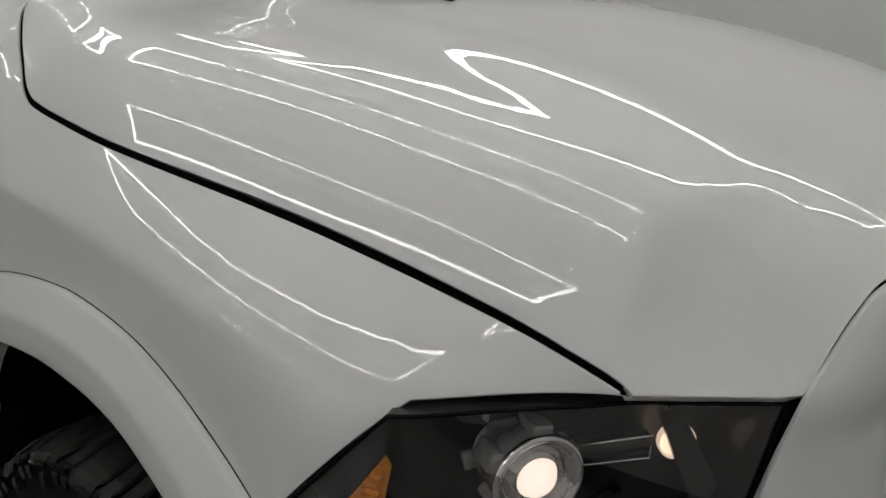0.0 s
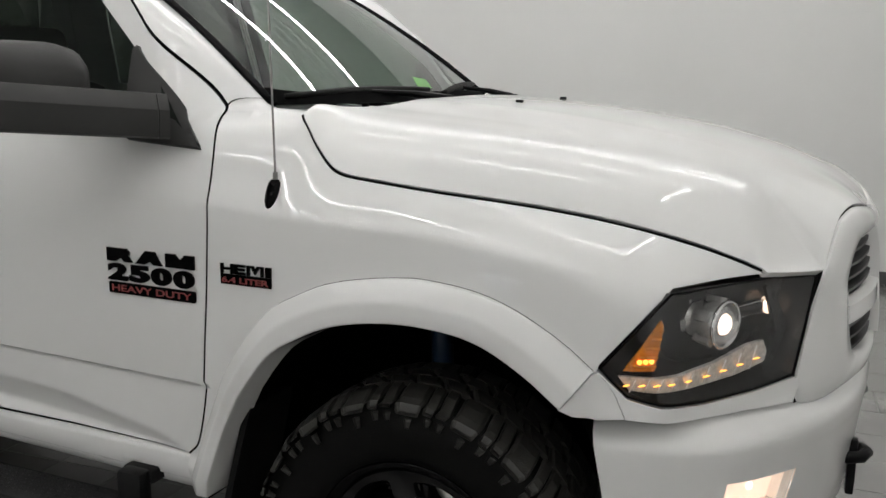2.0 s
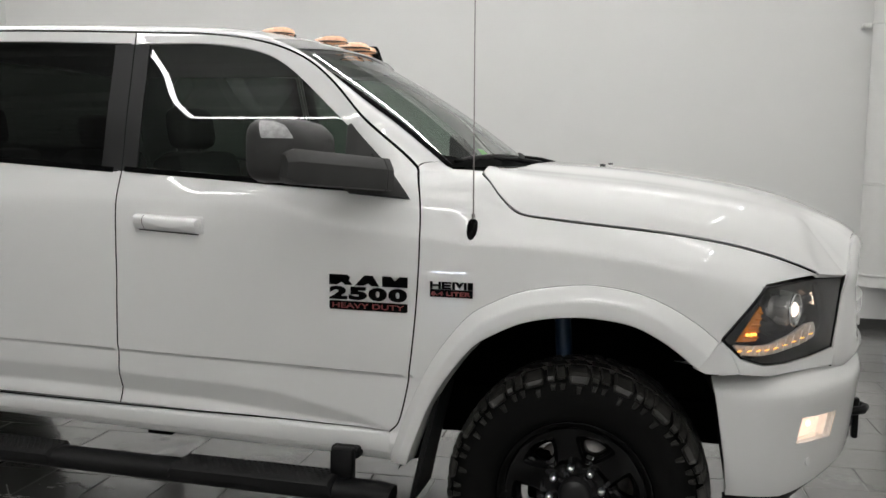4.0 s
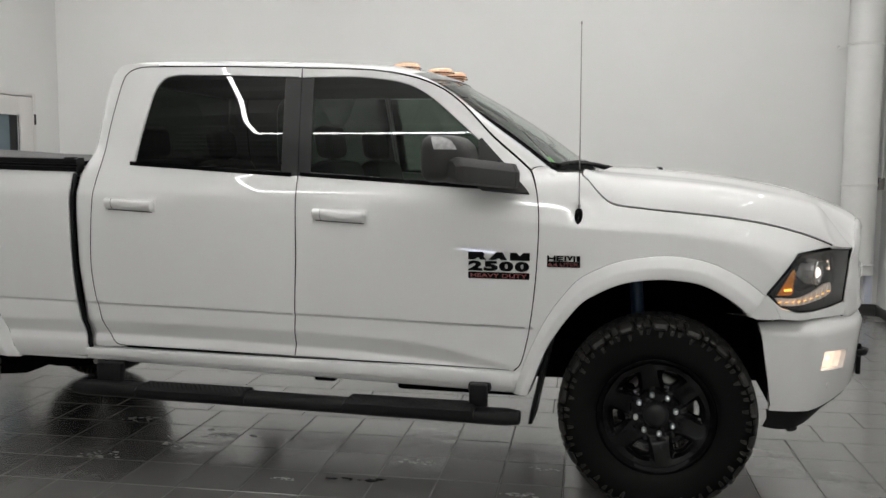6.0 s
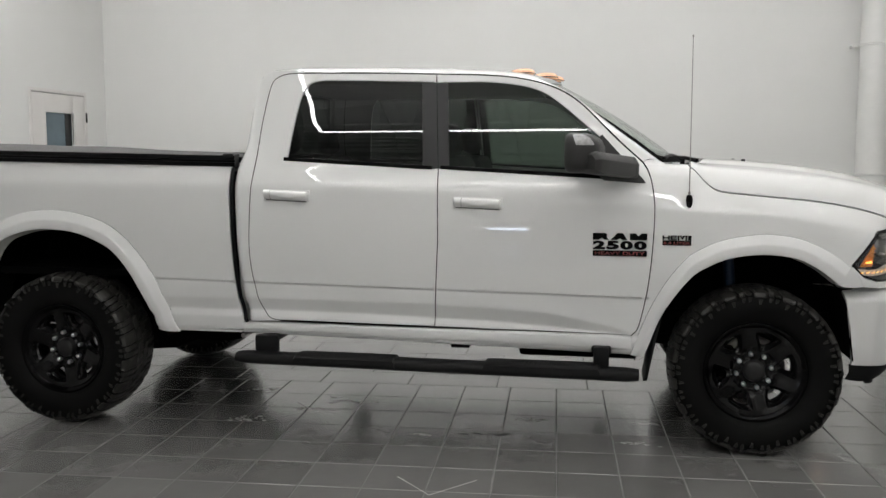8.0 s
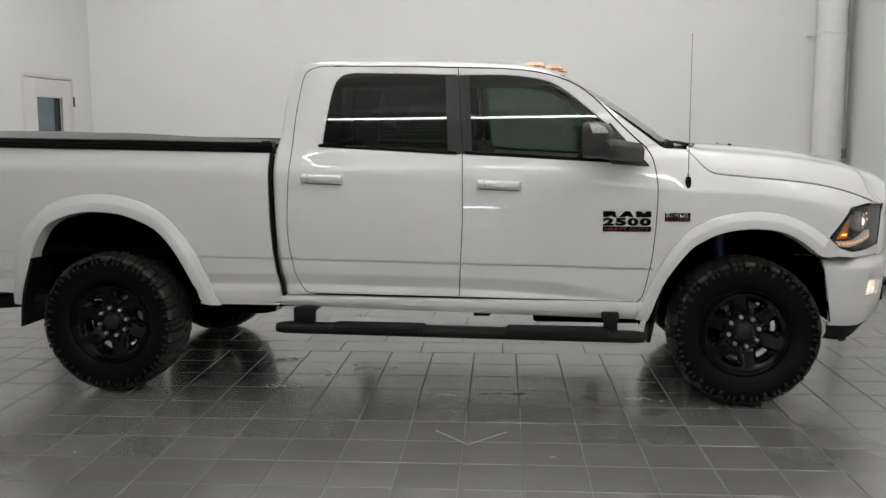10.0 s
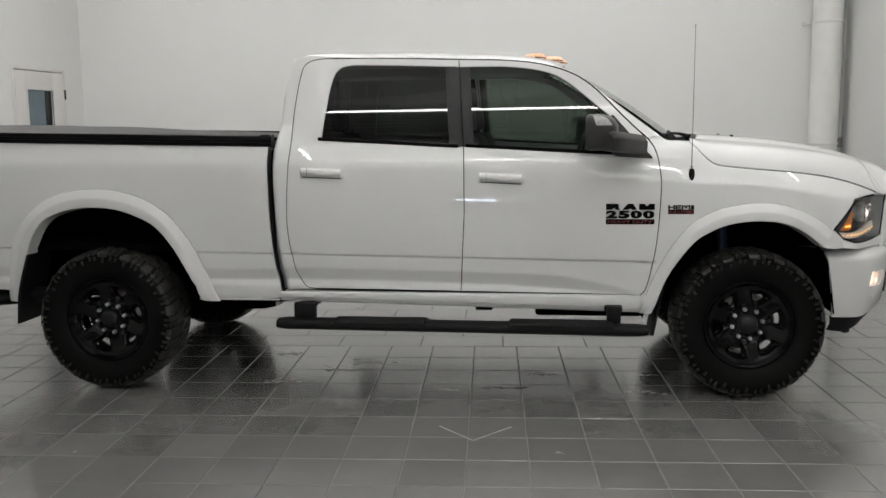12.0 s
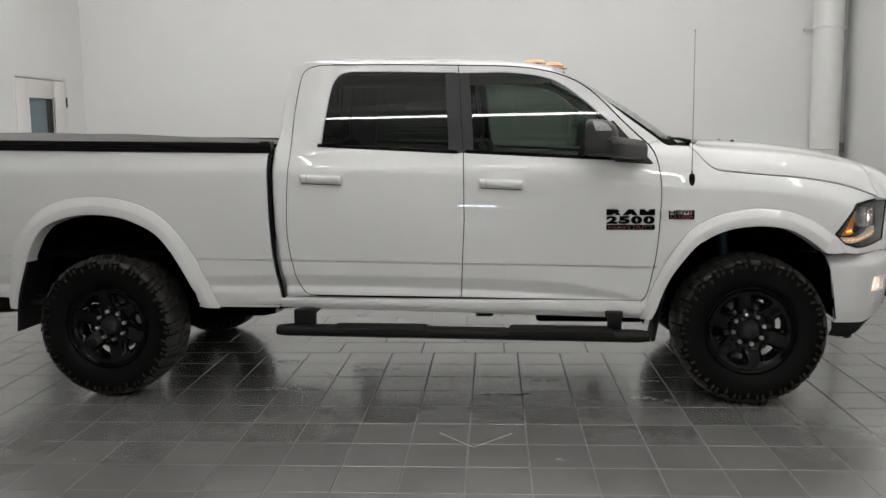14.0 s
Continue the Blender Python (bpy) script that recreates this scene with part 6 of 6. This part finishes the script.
def wheel(x, s):
    w = empty("wheel", (x, s * (0.790 if x > -1 else 0.882), R), parent=truck)
    flip = 1 if s < 0 else -1
    (v, f), (v2, f2) = tyre_mesh()
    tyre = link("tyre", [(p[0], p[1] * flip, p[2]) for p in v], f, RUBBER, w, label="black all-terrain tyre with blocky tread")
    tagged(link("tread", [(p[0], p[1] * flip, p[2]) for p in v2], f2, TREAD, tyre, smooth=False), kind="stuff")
    def windows(k):
        """Six outlines between the pocket in the face (k = 0) and the hole at its foot (k = 1)."""
        out = []
        pocket = ((0.108, -0.10), (0.104, 0.0), (0.108, 0.10), (0.138, 0.25), (0.182, 0.335), (0.203, 0.31), (0.210, 0.0), (0.203, -0.31), (0.182, -0.335), (0.138, -0.25))
        hole = ((0.139, -0.10), (0.136, 0.0), (0.139, 0.10), (0.154, 0.17), (0.173, 0.205), (0.184, 0.185), (0.188, 0.0), (0.184, -0.185), (0.173, -0.205), (0.154, -0.17))
        for n in range(6):
            c = 2 * math.pi * n / 6 + 0.18
            h = []
            for (r0, d0), (r1, d1) in zip(pocket, hole):
                r, d = r0 + (r1 - r0) * k, d0 + (d1 - d0) * k
                h.append((r * math.cos(c + d), r * math.sin(c + d)))
            out.append(curve(h + [h[0]], 3)[:-1])
        return out
    side = lambda dy: lambda a, b: (disc_skin(a, b) + np.array((0, dy, 0))) * np.array((1, flip, 1))
    ring = [(0.236 * math.cos(a), 0.236 * math.sin(a)) for a in np.linspace(0, 2 * math.pi, 72, endpoint=False)]
    rim = panel("rim", ring, side(0.0), (0, -flip, 0), RIM_BLACK, w, holes=windows(0.0), step=0.016, thick=0.014, gap=0, label="gloss black six-window alloy rim")
    # stepped walls of each pocket, their highlights put into a lighter black
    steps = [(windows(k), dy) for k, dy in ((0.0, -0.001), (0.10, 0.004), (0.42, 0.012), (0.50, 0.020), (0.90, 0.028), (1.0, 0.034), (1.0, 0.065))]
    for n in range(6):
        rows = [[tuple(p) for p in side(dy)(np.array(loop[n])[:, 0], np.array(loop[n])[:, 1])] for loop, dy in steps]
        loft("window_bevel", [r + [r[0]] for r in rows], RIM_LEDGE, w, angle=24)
    v, f = revolve([(0.228, -0.113), (0.240, -0.126), (0.250, -0.132), (0.2575, -0.130), (0.258, -0.118), (0.235, -0.105), (0.226, -0.06), (0.224, 0.06), (0.25, 0.12)], 72)
    link("rim_lip", [(p[0], p[1] * flip, p[2]) for p in v], f, GLOSS_BLACK, w)
    v, f = revolve([(0.02, -0.005), (0.165, -0.005), (0.168, 0.0), (0.165, 0.02), (0.02, 0.02)], 48)
    link("brake_disc", [(p[0], p[1] * flip, p[2]) for p in v], f, STEEL, w)
    bm = bmesh.new()
    box(bm, (-0.13, flip * 0.0, 0.03), (0.075, 0.06, 0.17), 0.015)
    part("brake_caliper", bm, UNDER, w)
    v, f = revolve([(0.0, -0.118), (0.03, -0.116), (0.047, -0.110), (0.054, -0.100), (0.058, -0.07), (0.064, -0.068)], 40)
    link("hub_cap", [(p[0], p[1] * flip, p[2]) for p in v], f, GREY_TRIM, w, label="charcoal hub cap")
    for k in range(8):
        a = 2 * math.pi * k / 8 + 0.2
        bm = bmesh.new()
        bmesh.ops.create_cone(bm, cap_ends=True, segments=6, radius1=0.0120, radius2=0.0120, depth=0.022, matrix=Matrix.Translation((0.087 * math.cos(a), -flip * 0.082, 0.087 * math.sin(a))) @ Matrix.Rotation(radians(90), 4, "X"))
        bmesh.ops.create_uvsphere(bm, u_segments=12, v_segments=8, radius=0.0114, matrix=Matrix.Translation((0.087 * math.cos(a), -flip * 0.092, 0.087 * math.sin(a))))
        part("lug_nut", bm, SILVER, w, "chrome lug nut")


for x in (0.0, -3.795):
    for side in (-1, 1):
        wheel(x, side)


# ---- running boards ----
def running_board(s):
    rb = empty("running_board", (-1.655, s * 1.02, 0.425), parent=truck)
    rows = []
    for t in np.linspace(0, 1, 40):
        x = -1.075 + 2.15 * t
        z = 0.006 - 0.014 * t
        e = min(1.0, 0.80 + min(t, 1 - t) * 16)
        rows.append([(x, s * 0.062 * e * math.copysign(abs(math.cos(a)) ** 0.75, math.cos(a)), z + 0.033 * e * math.copysign(abs(math.sin(a)) ** 0.75, math.sin(a))) for a in np.linspace(0, 2 * math.pi, 20, endpoint=False)])
    loft("step_bar", rows, TRIM, rb, closed=True)
    for x0, x1 in ((-0.74, -0.185), (0.285, 0.88)):
        bm = bmesh.new()
        z = 0.031
        rows = [[(x, s * -0.062, z - 0.03), (x, s * -0.060, z + 0.006), (x, s * 0.052, z + 0.006), (x, s * 0.068, z - 0.006), (x, s * 0.070, z - 0.030)] for x in np.linspace(x0 + 0.012, x1 - 0.012, 10)]
        rows = [[(x0, p[1] * 0.96, p[2] - 0.012) for p in rows[0]]] + rows + [[(x1, p[1] * 0.96, p[2] - 0.012) for p in rows[-1]]]
        pad = loft("step_pad", rows, TRIM, rb, closed=True)
        vs, fs = [], []
        rng = random.Random(2)
        for x in np.arange(x0 + 0.025, x1 - 0.02, 0.024):
            for y in np.arange(-0.048, 0.05, 0.019):
                o = len(vs)
                ox = 0.010 if int(round(y / 0.019)) % 2 else 0.0
                for dx, dy, dz in ((-0.009, 0, 0), (0, -0.0045, 0), (0.009, 0, 0), (0, 0.0045, 0), (0, 0, 0.003)):
                    vs.append((x + dx + ox, s * (y + dy), z + 0.006 + dz))
                fs += [(o, o + 1, o + 4), (o + 1, o + 2, o + 4), (o + 2, o + 3, o + 4), (o + 3, o, o + 4)]
        link("tread_pattern", vs, fs, TRIM, pad, smooth=False)
    for x in (-0.92, 0.885):
        bm = bmesh.new()
        box(bm, (x, s * -0.04, 0.065), (0.13 if x < 0 else 0.08, 0.05, 0.115), 0.012)
        box(bm, (x, s * -0.16, 0.10), (0.10, 0.22, 0.04), 0.01)
        part("step_bracket", bm, TRIM, rb)


for side in (-1, 1):
    running_board(side)

# ---- underbody ----
for side in (-1, 1):
    bm = bmesh.new()
    box(bm, (-2.15, side * 0.45, 0.60), (5.5, 0.07, 0.14), 0.01)
    part("frame_rail", bm, UNDER, truck)
    bm = bmesh.new()
    rod(bm, (-0.06, side * 0.56, 0.50), (-0.10, side * 0.52, 0.98), 0.03, 16)
    part("shock_absorber", bm, BLUE, truck, "blue shock absorber body")
    bm = bmesh.new()
    for k in range(4):
        box(bm, (-3.8, side * 0.56, 0.50 + 0.012 * k), (1.3 - 0.2 * k, 0.06, 0.010))
    part("leaf_spring", bm, UNDER, truck)
for x in (0.0, -3.795):
    bm = bmesh.new()
    rod(bm, (x, -0.80, R), (x, 0.80, R), 0.05, 16)
    bmesh.ops.create_uvsphere(bm, u_segments=20, v_segments=12, radius=0.15, matrix=Matrix.Translation((x, 0.22 if x == 0 else 0.0, R)))
    part("axle", bm, UNDER, truck)
bm = bmesh.new()
box(bm, (-0.95, 0.0, 0.58), (0.7, 0.45, 0.22), 0.05)
box(bm, (-0.85, -0.62, 0.535), (0.42, 0.16, 0.05), 0.015)
rod(bm, (-1.0, 0.05, 0.55), (-3.7, 0.0, 0.48), 0.045, 12)
part("drivetrain", bm, UNDER, truck)
bm = bmesh.new()
box(bm, (-1.62, 0.35, 0.545), (1.5, 0.5, 0.16), 0.04)
part("fuel_tank", bm, UNDER, truck)
bm = bmesh.new()
box(bm, (-1.52, -0.86, 0.508), (0.10, 0.05, 0.03), 0.006)
part("sill_bracket", bm, UNDER, truck)
bm = bmesh.new()
box(bm, (-0.90, -0.60, 0.468), (0.64, 0.20, 0.085), 0.02)
box(bm, (-1.16, -0.60, 0.445), (0.10, 0.16, 0.05), 0.02)
part("skid_box", bm, UNDER, truck)
for p, q, r in (((-1.3, -0.30, 0.56), (-3.0, -0.32, 0.58), 0.045), ((-2.75, -0.62, 0.535), (-3.1, -0.60, 0.56), 0.05), ((-4.25, -0.80, 0.545), (-4.75, -0.93, 0.525), 0.05)):
    bm = bmesh.new()
    rod(bm, p, q, r, 16)
    part("exhaust_pipe", bm, SATIN_BLACK, truck)
# hanger plate and spring shackle in front of the rear wheel, on each side
for side in (-1, 1):
    plate = [(-3.62, 0.53), (-2.70, 0.53), (-2.72, 0.503), (-2.80, 0.498), (-2.83, 0.468), (-2.90, 0.452), (-3.05, 0.448), (-3.10, 0.454), (-3.23, 0.40), (-3.62, 0.365)]
    bm = bmesh.new()
    near, far = ([bm.verts.new((x, side * y, z)) for x, z in plate] for y in (0.73, 0.62))
    bm.faces.new(near)
    bm.faces.new(far[::-1])
    for k in range(len(plate)):
        bm.faces.new((near[k], near[k - 1], far[k - 1], far[k]))
    part("spring_hanger", bm, UNDER, truck)
    bm = bmesh.new()
    rod(bm, (-2.815, side * 0.74, 0.487), (-2.815, side * 0.60, 0.487), 0.014, 12)
    part("hanger_bolt", bm, STEEL, truck)
bm = bmesh.new()
box(bm, (-5.12, 0, 0.66), (0.16, 1.9, 0.20), 0.05)
part("rear_bumper", bm, GLOSS_BLACK, truck)

# ---- floor ----
slab("floor", ((X0 + X1) / 2, (Y0 + Y1) / 2, -0.0522), (X1 - X0 + 0.4, Y1 - Y0 + 0.4, 0.1), GROUT, "grey porcelain tiled floor with pale joints", "floor")
FLOOR = bpy.data.objects["floor"]
TW, TD, TILT_A = 0.2985, 0.3180, radians(3.1)
ca, sa = math.cos(TILT_A), math.sin(TILT_A)
OX, OY = -0.462, 0.265


def tile_mesh(w, d):
    j, b, h = 0.0025, 0.0022, 0.0055
    a, c = w / 2 - j, d / 2 - j
    v = [(-a, -c, -0.006), (a, -c, -0.006), (a, c, -0.006), (-a, c, -0.006)]
    v += [(-a, -c, h - b), (a, -c, h - b), (a, c, h - b), (-a, c, h - b)]
    v += [(-a + b, -c + b, h), (a - b, -c + b, h), (a - b, c - b, h), (-a + b, c - b, h)]
    f = [(8, 9, 10, 11)]
    for k in (0, 4):
        for i in range(4):
            f.append((k + i, k + (i + 1) % 4, k + 4 + (i + 1) % 4, k + 4 + i))
    return v, f


tiles = {}
for wn in (1, 2):
    me = bpy.data.meshes.new("tile")
    v, f = tile_mesh(TW * wn, TD)
    me.from_pydata(v, [], f)
    me.materials.append(TILE)
    tiles[wn] = me
restv, restf, count = [], [], 0
rng = random.Random(3)
for r in range(-32, 20):
    c = -28
    while c < 18:
        wn = 2 if r >= 0 else 1
        off = 0.0 if r < 0 else 0.205 + TW * (r % 2)
        u, v0 = (c + wn / 2) * TW + off, (r + 0.5) * TD
        x, y = OX + u * ca - v0 * sa, OY + u * sa + v0 * ca
        c += wn
        if not (X0 - 0.1 < x < X1 + 0.1 and Y0 - 0.1 < y < Y1 + 0.1):
            continue
        lift = -0.005 + rng.uniform(-0.0003, 0.0003)
        if -4.3 < x < 0.75 and -3.05 < y < 1.2 and count < 300:
            t = new("tile", tiles[wn])
            t.matrix_world = Matrix.Translation((x, y, lift)) @ Matrix.Rotation(TILT_A, 4, "Z")
            t.parent = FLOOR
            count += 1
        else:
            o = len(restv)
            tv, tf = tile_mesh(TW * wn, TD)
            restv += [(x + p[0] * ca - p[1] * sa, y + p[0] * sa + p[1] * ca, lift + p[2]) for p in tv]
            restf += [tuple(o + i for i in q) for q in tf]
tagged(link("tile_field", restv, restf, TILE, FLOOR, smooth=False), kind="stuff")


# marks on the floor
def blot(name, x, y, r, mat, label, category, seed, sx=1.0, sy=0.6, n=7):
    rng = random.Random(seed)
    bm = bmesh.new()
    for k in range(n):
        cx, cy = rng.gauss(0, r * 0.55) * sx, rng.gauss(0, r * 0.4) * sy
        rr = r * rng.uniform(0.03, 0.12) if n > 10 else r * rng.uniform(0.06, 0.26)
        vs = []
        for i in range(11):
            a = 2 * math.pi * i / 11
            q = rr * rng.uniform(0.55, 1.3)
            vs.append(bm.verts.new((cx + q * math.cos(a) * 1.6, cy + q * math.sin(a) * 0.8, 0.0003)))
        top = bm.verts.new((cx, cy, 0.0022))
        for i in range(11):
            bm.faces.new((vs[i], vs[(i + 1) % 11], top))
    ob = part(name, bm, mat, None)
    ob.location = (x, y, 0.0012)
    return tagged(ob, label, category)


blot("floor_mark", -1.357, -0.818, 0.11, TAR, "small dark wet mark on the tiles", "floor mark", 1, 1.0, 0.5, 9)
for i, (x, y, r) in enumerate(((-0.593, -0.835, 0.10), (-0.521, -0.463, 0.06), (-2.336, -0.293, 0.14), (-2.814, -0.756, 0.11), (-2.921, -0.109, 0.14), (-1.15, -0.505, 0.09), (-1.716, -0.874, 0.06), (-2.50, -0.50, 0.10))):
    blot("dirt_crumbs", x, y, r, DIRT, "crumbs of dried grey mud on the tiles", "dirt", 20 + i, 1.0, 0.5, 20)


def scratch(name, pts, w, mat, label):
    bm = bmesh.new()
    vs = []
    for k, (x, y) in enumerate(pts):
        a, b = Vector(pts[max(k - 1, 0)]), Vector(pts[min(k + 1, len(pts) - 1)])
        d = (b - a).normalized()
        n = Vector((-d.y, d.x)) * w * 0.5
        vs.append((bm.verts.new((x + n.x, y + n.y, 0.0022)), bm.verts.new((x - n.x, y - n.y, 0.0022))))
    for p, q in zip(vs, vs[1:]):
        bm.faces.new((p[0], p[1], q[1], q[0]))
    tagged(part(name, bm, mat, None), label, "scratch")


scratch("tile_crack", [(-1.715, -1.547), (-1.522, -1.753), (-1.337, -1.531)], 0.008, DIRT, "pale V-shaped chipped crack across a tile")
scratch("tile_crack", [(-2.62, -0.38), (-2.506, -0.498), (-2.33, -0.52)], 0.006, DIRT, "pale jagged crack across the tiles")
